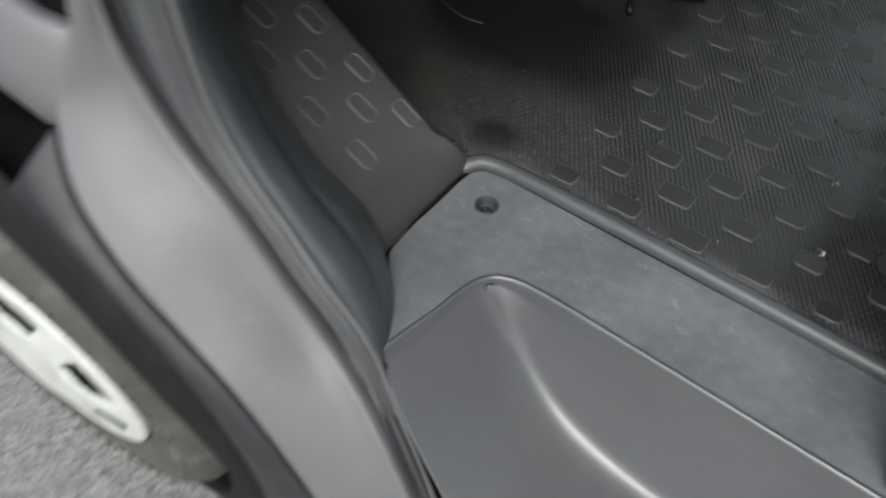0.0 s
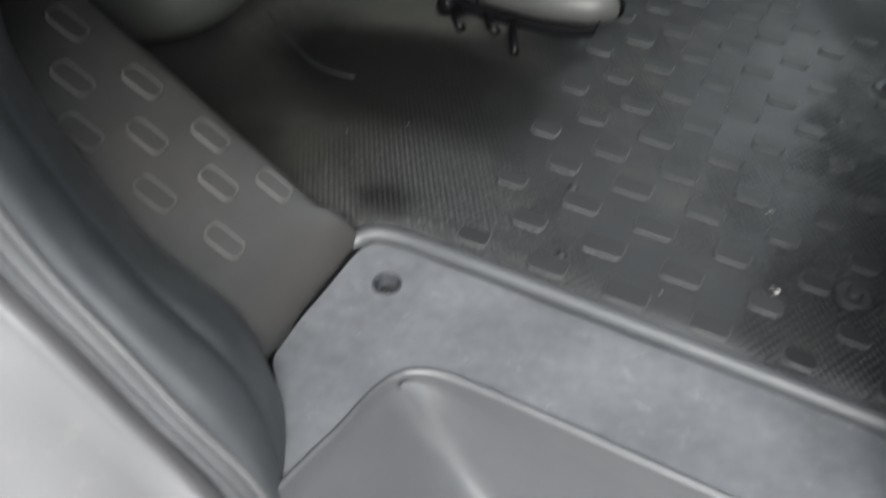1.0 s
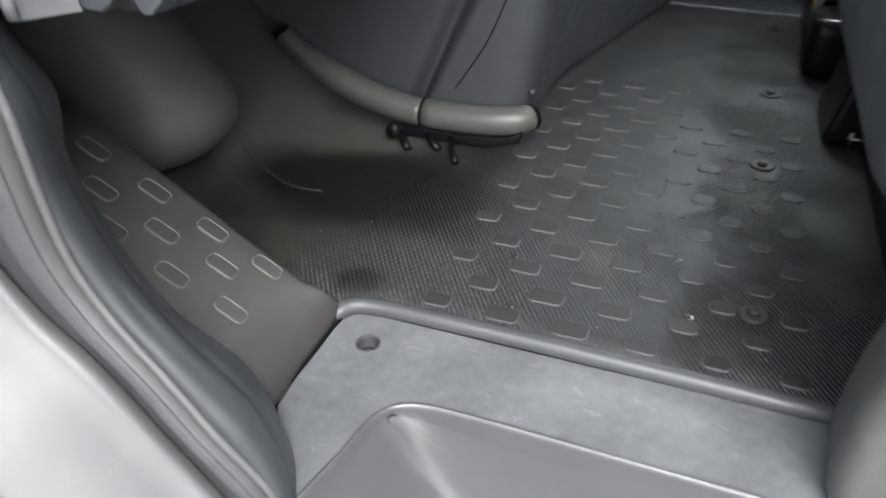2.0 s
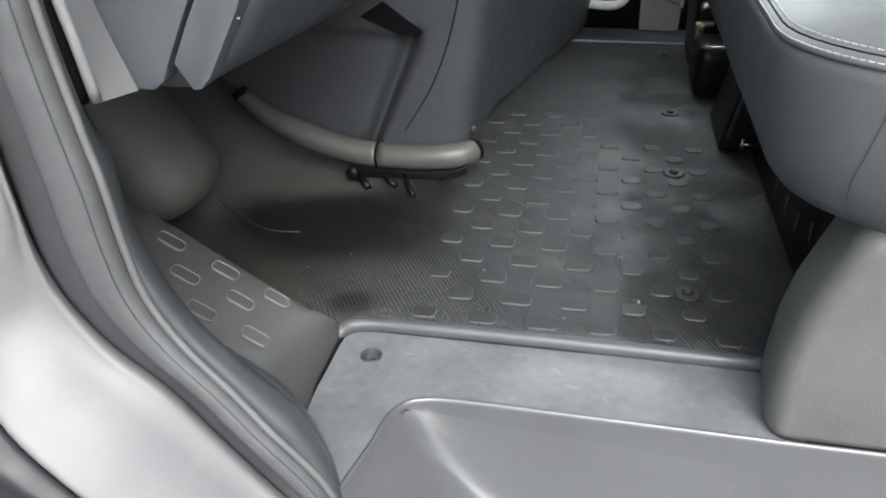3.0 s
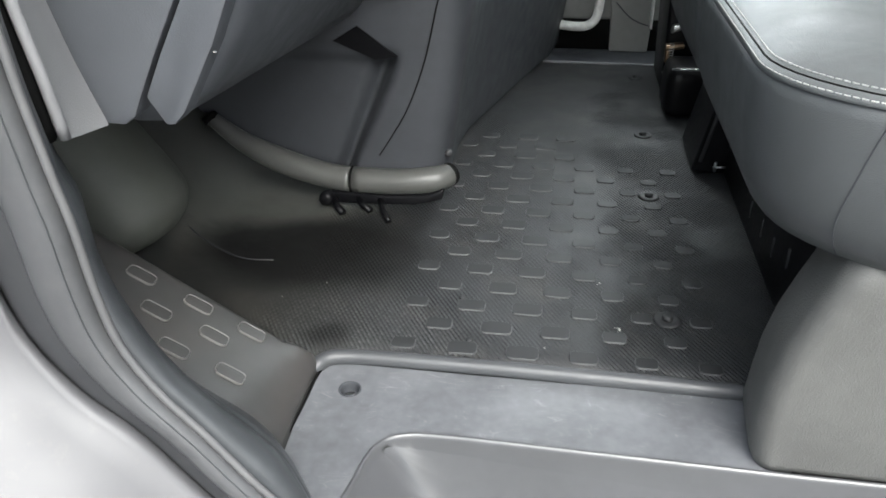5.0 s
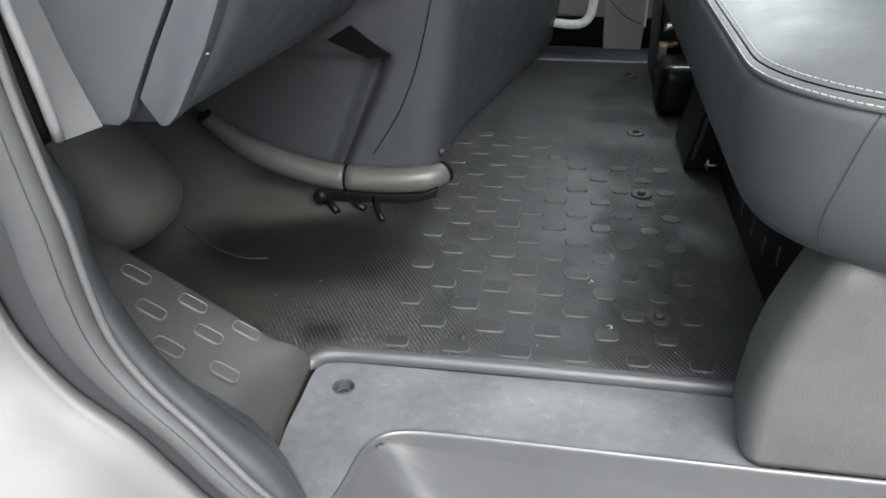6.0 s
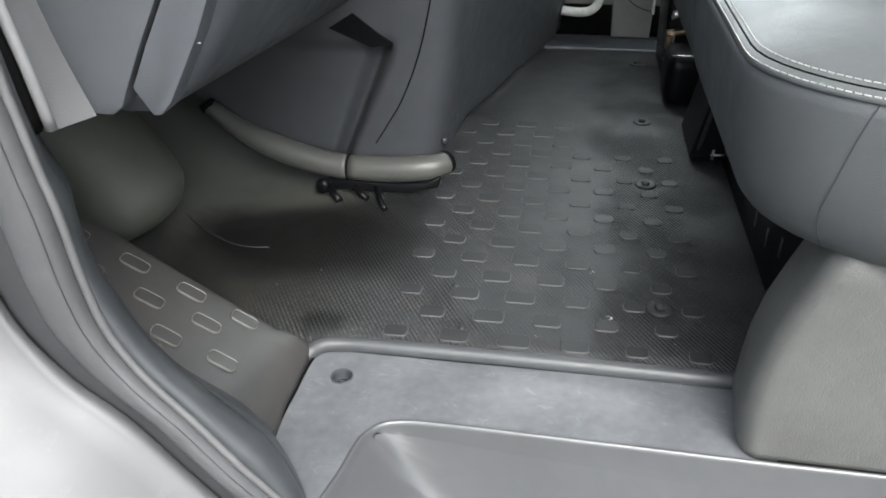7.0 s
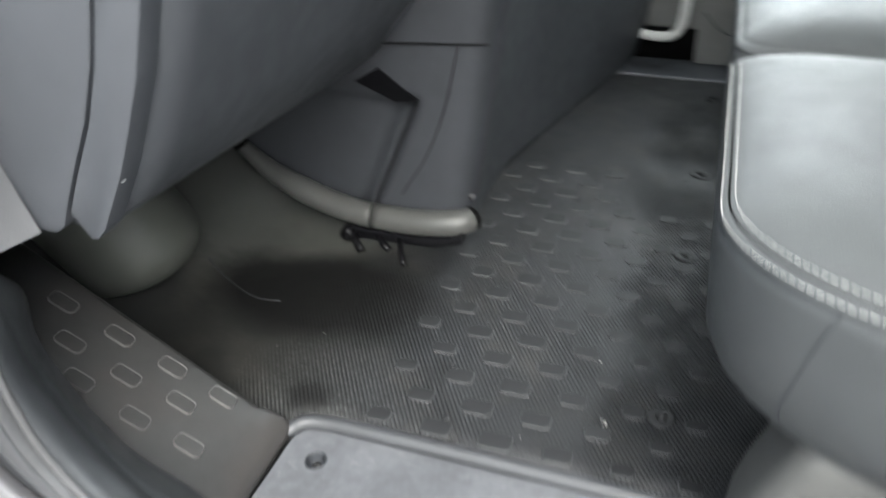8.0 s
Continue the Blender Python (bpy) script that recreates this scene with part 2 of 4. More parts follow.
RUBBER = plastic("seal_rubber", (0.07, 0.071, 0.075), 0.38, 700, 0.0003, 0.2, 0.06)
RUBBER_FOOT = plastic("seal_flange_rubber", (0.034, 0.035, 0.038), 0.45, 700, 0.0003, 0.2, 0.03)
RUBBER_DARK = plastic("dark_trim_rubber", (0.04, 0.043, 0.047), 0.36, 700, 0.0003, 0.25)
RUBBER_PALE = plastic("paler_seal_rubber", (0.095, 0.095, 0.098), 0.36, 700, 0.0003, 0.2, 0.06)
CLADDING = plastic("cladding_plastic", (0.021, 0.021, 0.024), 0.55, 600, 0.0006, 0.2, 0.04)
ARCH = plastic("arch_liner_plastic", (0.008, 0.008, 0.009), 0.75, 600, 0.0006, 0.2, 0.02, spec=0.2)
PEDESTAL = plastic("pedestal_plastic", (0.1, 0.1, 0.097), 0.55, 420, 0.0018, 0.16, 0.0, 0.08)
DOOR = plastic("door_trim_plastic", (0.2, 0.2, 0.195), 0.55, 420, 0.001, 0.12)
DUCT = plastic("duct_foam", (0.074, 0.075, 0.072), 0.36, 500, 0.0005, 0.15)
BLACK = plain("black_plastic", (0.005, 0.005, 0.006), 0.3, 0.0, 0.0, 0.16)
GAP = plain("gap_rubber", (0.005, 0.005, 0.005), 0.8, 0.0, 0.0, 0.05)
STEEL = plain("worn_steel", (0.5, 0.5, 0.5), 0.3, 1.0)
PAINT = paint("silver_paint", (0.122, 0.121, 0.127), 0.05)
# lighter copy of the leatherette: light on the seat top, put into its colour
SEAT_LIT = leather("lit_grey_leatherette", (0.08, 0.085, 0.088))
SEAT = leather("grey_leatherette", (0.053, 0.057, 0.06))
THREAD = plain("white_thread", (0.6, 0.6, 0.58), 0.7)
RIM = plain("wheel_cover_plastic", (0.5, 0.51, 0.48), 0.32)
TYRE = plastic("tyre_rubber", (0.05, 0.048, 0.043), 0.8, 300, 0.001, 0.25, 0.25)
ASPHALT = asphalt("asphalt")
CRUMB = plain("pale_crumbs", (0.6, 0.58, 0.55), 0.8)
HANDLE = plain("pale_handle", (0.85, 0.85, 0.83), 0.4)
HEADLINER = plastic("headliner", (0.55, 0.55, 0.53), 0.9, 300, 0.001, 0.08)
GLASS = glass("window_glass")


# ---------------------------------------------------------------- building tools
def part(name, bm, material, parent=None, label="", smooth=True):
    """One mesh object from a bmesh, under a thing or a part, or at top level."""
    me = bpy.data.meshes.new(name)
    if smooth:
        for f in bm.faces:
            f.smooth = True
    bmesh.ops.recalc_face_normals(bm, faces=bm.faces)
    bm.to_mesh(me)
    bm.free()
    me.materials.append(material)
    ob = new(name, me)
    if parent is not None:
        ob.parent = parent
        if parent.type == "EMPTY":
            ob.matrix_parent_inverse = Matrix.Translation(parent.location).inverted()
    if label:
        tagged(ob, label)
    return ob


def thing(name, label, category, at=(0, 0, 0), kind="", group=""):
    """An empty at a thing's base; parts are given in world places and moved under it."""
    ob = new(name)
    ob.location = at
    ob.empty_display_size = 0.05
    return tagged(ob, label, category, group, kind)


def sharpen(ob, degrees=38):
    m = ob.data
    for e in m.edges:
        e.use_edge_sharp = False
    m.set_sharp_from_angle(angle=radians(degrees))
    return ob


def thicken(ob, depth, offset=-1):
    s = ob.modifiers.new("thickness", "SOLIDIFY")
    s.thickness, s.offset = depth, offset
    return ob


def spline(points, n):
    """n points evenly spaced in parameter on a Catmull-Rom curve through the points."""
    p = [Vector(q) for q in points]
    p = [p[0] * 2 - p[1]] + p + [p[-1] * 2 - p[-2]]
    out, last = [], len(p) - 3
    for i in range(n):
        u = i / (n - 1) * last
        k = min(int(u), last - 1)
        f = u - k
        a, b, c, d = p[k : k + 4]
        out.append(0.5 * (2 * b + (c - a) * f + (2 * a - 5 * b + 4 * c - d) * f * f + (3 * b - a - 3 * c + d) * f ** 3))
    return out


def grid(rows, closed=False, caps=False):
    """A skin through rows of equally many points."""
    bm = bmesh.new()
    vs = [[bm.verts.new(q) for q in r] for r in rows]
    m = len(rows[0])
    for a, b in zip(vs, vs[1:]):
        for j in range(m if closed else m - 1):
            bm.faces.new((a[j], a[(j + 1) % m], b[(j + 1) % m], b[j]))
    if caps:
        bm.faces.new(vs[0])
        bm.faces.new(list(reversed(vs[-1])))
    return bm


def tube(points, radius, sides=14, flat=1.0, caps=True):
    """A round bar along the points; radius may be a function of 0..1."""
    pts = [Vector(q) for q in points]
    rows, side = [], None
    for i, q in enumerate(pts):
        d = (pts[min(i + 1, len(pts) - 1)] - pts[max(i - 1, 0)]).normalized()
        if side is None:
            side = d.orthogonal().normalized()
        side = (side - d * side.dot(d)).normalized()
        up = d.cross(side)
        r = radius(i / (len(pts) - 1)) if callable(radius) else radius
        rows.append([q + side * r * math.cos(a) + up * r * flat * math.sin(a) for a in (2 * math.pi * j / sides for j in range(sides))])
    return grid(rows, True, caps)


def slab(outline, depth, bevel=0.0, segments=2):
    """A flat outline (points in space) given depth along a vector, with rounded edges."""
    bm = bmesh.new()
    vs = [bm.verts.new(q) for q in outline]
    f = bm.faces.new(vs)
    r = bmesh.ops.extrude_face_region(bm, geom=[f])
    bmesh.ops.translate(bm, vec=Vector(depth), verts=[g for g in r["geom"] if isinstance(g, bmesh.types.BMVert)])
    bmesh.ops.recalc_face_normals(bm, faces=bm.faces)
    if bevel:
        bmesh.ops.bevel(bm, geom=bm.edges[:], offset=bevel, segments=segments, profile=0.6, affect="EDGES", clamp_overlap=True)
    return bm


def box(lo, hi, bevel=0.0, segments=2):
    (x0, y0, z0), (x1, y1, z1) = lo, hi
    return slab([(x0, y0, z0), (x1, y0, z0), (x1, y1, z0), (x0, y1, z0)], (0, 0, z1 - z0), bevel, segments)


def rounded(w, d, r, n=4):
    """Outline of a rounded rectangle round the origin."""
    out = []
    for cx, cy, a0 in ((w / 2 - r, d / 2 - r, 0), (-w / 2 + r, d / 2 - r, 90), (-w / 2 + r, -d / 2 + r, 180), (w / 2 - r, -d / 2 + r, 270)):
        for k in range(n):
            a = radians(a0 + 90 * k / (n - 1))
            out.append((cx + r * math.cos(a), cy + r * math.sin(a)))
    return out


def pillow(w, d, h, r, rim=False):
    """A low raised tile with a rounded outline and steep flanks, or one with a raised rim; its last face is the top."""
    bm = bmesh.new()
    loops = []
    for shrink, z in ((0, -0.0004), (0.0004, h * 0.8), (0.0008, h), (0.0014, h * 0.9), (0.0019, h * 0.6)) if rim else ((0, -0.0004), (0.0007, h * 0.8), (0.0015, h), (0.0017, h)):
        loops.append([bm.verts.new((x, y, z)) for x, y in rounded(w - 2 * shrink, d - 2 * shrink, max(r - shrink, 0.001))])
    m = len(loops[0])
    for a, b in zip(loops, loops[1:]):
        for j in range(m):
            bm.faces.new((a[j], a[(j + 1) % m], b[(j + 1) % m], b[j]))
    bm.faces.new(loops[-1])
    return bm


def lathe(profile, sides=24, caps=True):
    """Turned shape: (radius, height) pairs round the z axis."""
    return grid([[(r * math.cos(2 * math.pi * j / sides), r * math.sin(2 * math.pi * j / sides), z) for j in range(sides)] for r, z in profile], True, caps)


# ---------------------------------------------------------------- large structure
GROUND_Z = -0.57

ground = part("ground", grid([[(x, y, GROUND_Z) for x in (-400, -3, 3, 400)] for y in (-400, -3, 3, 400)]), ASPHALT)
tagged(ground, "rough grey asphalt under the van", "ground", kind="structure")


SILL_Z = -0.015
# rim of the step well in plan: out by the seal, round the corner, along the sill
WELL_RIM = spline([(0.1075, -0.318, 0), (0.111, -0.3, 0), (0.117, -0.27, 0), (0.125, -0.235, 0), (0.131, -0.195, 0), (0.14, -0.167, 0), (0.158, -0.148, 0), (0.19, -0.1385, 0), (0.25, -0.1365, 0)], 97)
WELL_RIM += [Vector((x, -0.1365 - 0.0055 * min(1, (x - 0.25) / 0.4), 0)) for x in (0.25 + 0.9 * (i + 1) / 36 for i in range(36))]


def well_z(x, y):
    """Height of the moulded step: a side that runs out softly, a steep riser and a fillet between them."""
    side_x = 0.14 + min(0, y + 0.167) * 0.2 - max(0, -0.25 - y) * 0.05
    a = -0.02 - 0.196 * (1 - math.exp(-((max(0, x - side_x) / 0.1) ** 1.15)))
    b = -0.023 - 4.3 * max(0, -0.1368 - y)
    k = 0.56 * min(0.085, 0.014 + max(0, -0.018 - max(a, b)))
    return 0.5 * (a + b + math.sqrt((a - b) ** 2 + k * k))


# sill plate: flat top between the mat's lip, the ramp and the rim of the well
outline = [(1.15, -0.004), (0.04, -0.008), (0.026, -0.028), (0.0228, -0.06), (0.0222, -0.1), (0.021, -0.15), (0.0195, -0.185), (0.027, -0.207), (0.043, -0.225), (0.058, -0.243), (0.07, -0.268), (0.08, -0.3), (0.088, -0.318)]
SCREW = Vector((0.077, -0.063, SILL_Z))
bm = bmesh.new()
top = [bm.verts.new((x, y, SILL_Z)) for x, y in outline] + [bm.verts.new((v.x, v.y, SILL_Z)) for v in WELL_RIM]
hole = [bm.verts.new(SCREW + Vector((0.0145 * math.cos(a), 0.0145 * math.sin(a), 0))) for a in (2 * math.pi * j / 24 for j in range(24))]
edges = [bm.edges.new((loop[i - 1], loop[i])) for loop in (top, hole) for i in range(len(loop))]
bmesh.ops.triangle_fill(bm, use_beauty=True, use_dissolve=False, edges=edges)
bmesh.ops.recalc_face_normals(bm, faces=bm.faces)
ext = bmesh.ops.extrude_face_region(bm, geom=bm.faces[:])
bmesh.ops.translate(bm, vec=(0, 0, -0.004), verts=[g for g in ext["geom"] if isinstance(g, bmesh.types.BMVert)])
sill = part("door_sill", bm, SILL, smooth=False)
tagged(sill, "scuffed dark grey plastic door sill plate", "door sill", kind="structure")

RIM_U = [(-0.0018, -0.0165), (-0.001, -0.013), (0.0002, -0.0118), (0.0015, -0.0124), (0.0028, -0.0145), (0.0038, -0.0185)]
STEPS = [0.01] + [(k / 36) ** 1.15 for k in range(1, 37)]
FOLD = 60


def well_column(e, foot):
    """One line of points from the rim down to a foot in plan."""
    way = foot - e
    reach = way.length
    way.normalize()
    narrow = min(1, reach / 0.008)
    col = [(e.x + way.x * d * narrow, e.y + way.y * d * narrow, z) for d, z in RIM_U]
    first = min(0.0042, 0.6 * reach)
    for u in STEPS:
        q = e + way * (first + (reach - first) * u)
        # the rounded corner of the rim eases into the fold
        away, i = min(((q - r).length, k) for k, r in enumerate(WELL_RIM[:97]))
        ease = min(1, away / 0.035) ** (0.6 * math.exp(-(((i / 2 - 35) / 8) ** 2)))
        col.append((q.x, q.y, -0.021 + (min(-0.021, well_z(q.x, q.y)) + 0.021) * ease))
    return col


side = [well_column(e, Vector((0.58, -0.47 + 0.256 * (i / FOLD) ** 1.2, 0))) for i, e in enumerate(WELL_RIM[: FOLD + 1])]
near = []
for x, y, z in side[0]:
    tuck = math.exp(-((x - 0.1075) / 0.05))
    near.append((x - 0.003 * tuck, y - 0.008 * tuck, z))
side.insert(0, near)
riser = [side[-1][: len(RIM_U)] + [side[-1][len(RIM_U)]] * len(STEPS)]
for x, y, z in side[-1][len(RIM_U):]:
    # a column of the riser above each point of the fold
    k = max(k for k, r in enumerate(WELL_RIM[:-1]) if k >= FOLD and r.x <= x)
    a, b = WELL_RIM[k], WELL_RIM[k + 1]
    riser.append(well_column(a.lerp(b, (x - a.x) / (b.x - a.x)), Vector((x, y, 0))))
riser += [well_column(e, Vector((e.x, -0.47, 0))) for e in WELL_RIM if e.x > 0.585]
bm = grid(side)
strip = [[bm.verts.new(q) for q in col] for col in riser]
for p, q in zip(strip, strip[1:]):
    for j in range(len(p) - 1):
        bm.faces.new((p[j], p[j + 1], q[j + 1], q[j]))
bmesh.ops.remove_doubles(bm, verts=bm.verts, dist=0.0003)
bmesh.ops.recalc_face_normals(bm, faces=bm.faces)
well = part("step_well", bm, WELL)
tagged(well, "moulded dark grey plastic entry step below the sill", "step", kind="structure")
thicken(well, 0.003, 0)

# floor of the cab: one rubber mat that rises into the toe board
RISE = [(-0.22, 0.0), (-0.27, 0.004), (-0.31, 0.02), (-0.36, 0.06), (-0.45, 0.16), (-0.56, 0.3), (-0.62, 0.45)]
rows = []
for y in [i * 0.05 for i in range(34)]:
    r = [(1.1, y, 0), (0.7, y, 0), (0.3, y, 0), (0.042, y, 0), (0.024, y, 0), (0.0, y, 0), (-0.1, y, 0)] + [(x, y, z) for x, z in RISE]
    rows.append([(x, (-0.003 if x > 0.03 else -0.026 if x > 0.02 else -0.04) if yy == 0 else yy, z) for x, yy, z in r])
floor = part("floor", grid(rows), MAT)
tagged(floor, "black ribbed rubber cab floor with raised pads", "floor", kind="structure")
thicken(floor, 0.006, -1 if floor.data.polygons[0].normal.z > 0 else 1)


# rolled lip along the mat's edge
lip_line = spline([(0.008, -0.058, -0.014), (0.014, -0.034, -0.01), (0.03, -0.011, -0.006), (0.06, -0.001, -0.007), (0.12, 0.002, -0.007), (0.35, 0.003, -0.007), (0.62, 0.0, -0.007), (0.7, -0.001, -0.007)], 60)
lip = part("mat_lip", tube(lip_line, lambda u: 0.0012 + 0.0106 * min(1, u / 0.2), 14), LIP, floor, "rolled grey lip along the mat's edge")


def ramp_z(x, y=-0.2):
    return 0.076 - 0.65 * (x + 0.045) - 0.09 * (y + 0.2)


# sloping ramp over the wheel arch beside the floor
xs = [0.036, 0.034, 0.028, 0.018, 0.004, -0.02, -0.05, -0.1, -0.16, -0.22, -0.28, -0.36]
rows = []
for i, x in enumerate(xs):
    row = []
    for k, (y, drop) in enumerate([(-0.33, 0), (-0.26, 0), (-0.2, 0), (-0.14, 0), (-0.08, 0), (-0.05, 0.0), (-0.043, 0.003), (-0.037, 0.011), (-0.033, 0.03), (-0.03, 0.3)]):
        yy = y + 0.016 * max(0, 1 - abs(x - 0.03) / 0.04) if k >= 4 else y
        xx = x - 0.009 - min(0.012 * (y + 0.22) / 0.2, 0.0052) if i < 5 else x
        z = {0: -0.018, 1: 0.002, 2: 0.016, 3: 0.028, 4: 0.0415}.get(i, ramp_z(x, y))
        row.append((xx, yy, max(z - drop, -0.02)))
    rows.append(row)
wheel_ramp = part("ramp", grid(rows), MAT_SMOOTH)
tagged(wheel_ramp, "smooth black rubber ramp over the wheel arch", "floor ramp", kind="structure")
thicken(wheel_ramp, 0.004)

# ---------------------------------------------------------------- body shell round the door opening
JAMB_OUT = [(-0.2, -0.36, 0.85), (-0.198, -0.36, 0.55), (-0.185, -0.36, 0.42), (-0.178, -0.363, 0.345), (-0.198, -0.374, 0.275), (-0.218, -0.4, 0.22), (-0.178, -0.435, 0.165), (-0.112, -0.45, 0.104), (-0.045, -0.45, 0.04), (0.02, -0.45, -0.02), (0.083, -0.45, -0.115), (0.14, -0.45, -0.25), (0.18, -0.45, -0.45)]
JAMB_IN = [(-0.165, -0.345, 0.85), (-0.172, -0.345, 0.55), (-0.172, -0.345, 0.42), (-0.171, -0.345, 0.36), (-0.168, -0.345, 0.3), (-0.152, -0.345, 0.242), (-0.115, -0.345, 0.186), (-0.064, -0.345, 0.138), (-0.014, -0.345, 0.072), (0.04, -0.345, 0.002), (0.108, -0.36, -0.052), (0.18, -0.382, -0.14), (0.255, -0.395, -0.31)]
SEAL = [(-0.1, -0.33, 0.87), (-0.093, -0.33, 0.56), (-0.084, -0.33, 0.44), (-0.077, -0.33, 0.38), (-0.073, -0.33, 0.31), (-0.063, -0.33, 0.25), (-0.036, -0.33, 0.196), (0.008, -0.33, 0.139), (0.048, -0.33, 0.083), (0.098, -0.325, 0.008), (0.136, -0.331, -0.078), (0.188, -0.347, -0.168), (0.28, -0.373, -0.33)]
TRIM_IN = [(-0.124, -0.29, 0.87), (-0.122, -0.29, 0.56), (-0.113, -0.286, 0.44), (-0.13, -0.24, 0.365), (-0.152, -0.225, 0.29), (-0.142, -0.218, 0.222), (-0.113, -0.215, 0.154), (-0.073, -0.215, 0.107), (0.002, -0.208, 0.044), (0.069, -0.25, -0.006), (0.126, -0.314, -0.085), (0.178, -0.333, -0.18), (0.27, -0.36, -0.345)]
N = 73
out_c, in_c, seal_c, trim_c = (spline(c, N) for c in (JAMB_OUT, JAMB_IN, SEAL, TRIM_IN))


def blend_rows(a, b, steps):
    """Rows between two curves; each step is (share, y offset, push into the opening)."""
    rows = []
    for share, dy, push in steps:
        row = []
        for i in range(N):
            t = (a[min(i + 1, N - 1)] - a[max(i - 1, 0)]).normalized()
            side = Vector((-t.z, 0, t.x)).normalized()
            row.append(a[i].lerp(b[i], share) + Vector((0, dy, 0)) + side * push)
        rows.append(row)
    return rows


jamb = part("door_jamb", grid(blend_rows(out_c, in_c, [(0.0, 0.05, -0.014), (0.0, 0.02, -0.013), (0.0, 0.008, -0.011), (0.0, 0.001, -0.008), (0.0, -0.001, -0.004), (0.015, -0.0005, -0.001), (0.04, 0, 0), (0.12, 0, 0.003), (0.3, 0, 0.007), (0.5, 0, 0.008), (0.7, 0, 0.007), (0.86, 0, 0.006), (0.91, -0.0015, 0.0085), (0.95, -0.002, 0.01), (0.98, -0.001, 0.0095), (1.0, 0.002, 0.007), (1.02, 0.008, 0.001), (1.02, 0.016, -0.004)])), PAINT)
tagged(jamb, "silver painted steel pillar and door jamb", "door jamb", kind="structure")
thicken(jamb, 0.002)

seal = thing("door_seal", "black rubber door seal round the opening", "door seal", (0.098, -0.325, 0.008), "structure")
part("flange", grid(blend_rows(in_c, seal_c, [(0.0, 0.016, 0), (0.02, 0.012, 0), (0.08, 0.0105, 0), (0.2, 0.0098, 0), (0.36, 0.008, 0), (0.44, 0.0075, 0), (0.5, 0.016, 0)])), RUBBER_FOOT, seal, "dark flange beside the paint")
part("bead", grid(blend_rows(in_c, seal_c, [(0.41, 0.014, 0), (0.415, 0.004, 0), (0.43, 0.0005, 0), (0.48, -0.003, 0), (0.6, -0.008, 0), (0.7, -0.0102, 0), (0.79, -0.0105, 0), (0.86, -0.008, 0), (0.905, -0.002, 0), (0.925, 0.008, 0), (0.93, 0.02, 0)])), RUBBER, seal, "grey raised rubber bead")
part("moulded_line", tube([a.lerp(b, 0.845) + Vector((0, -0.009, 0)) for a, b in zip(in_c, seal_c)], 0.0008, 6), RUBBER_DARK, seal, "thin dark moulded line")
part("groove", tube([a.lerp(b, 0.955) + Vector((0, 0.009, 0)) for a, b in zip(in_c, seal_c)], 0.004, 8), GAP, seal, "dark groove between the lips")
part("inner_lip", tube([a.lerp(b, 1.02) + Vector((0, 0.0, 0)) for a, b in zip(in_c, seal_c)], 0.0042, 10), RUBBER_PALE, seal, "paler rubber lip")


def swell(i):
    """How far the trim bulges along its length: flat up the pillar, fullest beside the ramp."""
    up = min(1, max(0, (i - 14) / 16))
    down = min(1, max(0, (58 - i) / 9))
    return (0.25 + 0.75 * up) * down


rows = []
for share, dy, push in [(0.02, 0.014, -0.004), (0.025, 0.006, 0.0), (0.045, -0.001, 0.009), (0.09, -0.004, 0.018), (0.18, -0.003, 0.027), (0.3, 0, 0.03), (0.39, 0, 0.0285), (0.43, 0, 0.0225), (0.47, 0, 0.021), (0.52, 0, 0.0235), (0.62, 0, 0.02), (0.75, 0.0, 0.014), (0.88, 0.0, 0.009), (1.0, 0.0, -0.002), (1.04, 0.01, -0.03)]:
    rows.append([a.lerp(b, share) + Vector((0.7 * push * swell(i), dy, 0.7 * push * swell(i))) for i, (a, b) in enumerate(zip(seal_c, trim_c))])
inner = part("sill_trim", grid(rows), RUBBER_DARK)
tagged(inner, "dark rubber-covered trim inside the door seal", "trim", kind="structure")
thicken(inner, 0.003)
gap_line = spline([(0.026, -0.022, -0.013), (0.0225, -0.05, -0.013), (0.022, -0.1, -0.013), (0.0208, -0.15, -0.012), (0.021, -0.185, -0.012), (0.028, -0.207, -0.012), (0.044, -0.225, -0.012), (0.059, -0.243, -0.012), (0.071, -0.268, -0.012), (0.081, -0.3, -0.012), (0.09, -0.33, -0.012)], 50)
joint = part("sill_joint", tube(gap_line, lambda u: 0.0018 + 0.001 * math.sin(math.pi * u), 8), GAP, sill, "dark open joint beside the sill")

def lathe_at(profile, at, turn, sides=18, caps=True):
    bm = lathe(profile, sides, caps)
    bmesh.ops.transform(bm, matrix=pose(*at, *turn), verts=bm.verts)
    return bm


# outer skin ahead of the door: wing above, dark cladding round the wheel arch
WHEEL = Vector((-0.38, -0.522, -0.23))
rows = []
for i in range(25):
    a = radians(-62 + 242 * i / 24)
    lip_y = -0.499 + 0.017 * min(1, max(0, 1 - math.degrees(a) / 32))
    rows.append([(WHEEL.x + r * math.cos(a), y, WHEEL.z + r * math.sin(a)) for r, y in ((0.345, -0.3), (0.345, lip_y + 0.014), (0.347, lip_y + 0.003), (0.351, lip_y), (0.356, lip_y + 0.001), (0.38, 0.5 * lip_y - 0.236), (0.414, -0.469))])
arch = part("wheel_arch", grid(rows), ARCH)
tagged(arch, "dark plastic wheel arch lip and liner", "wheel arch", kind="structure")
thicken(arch, 0.003)
rows = []
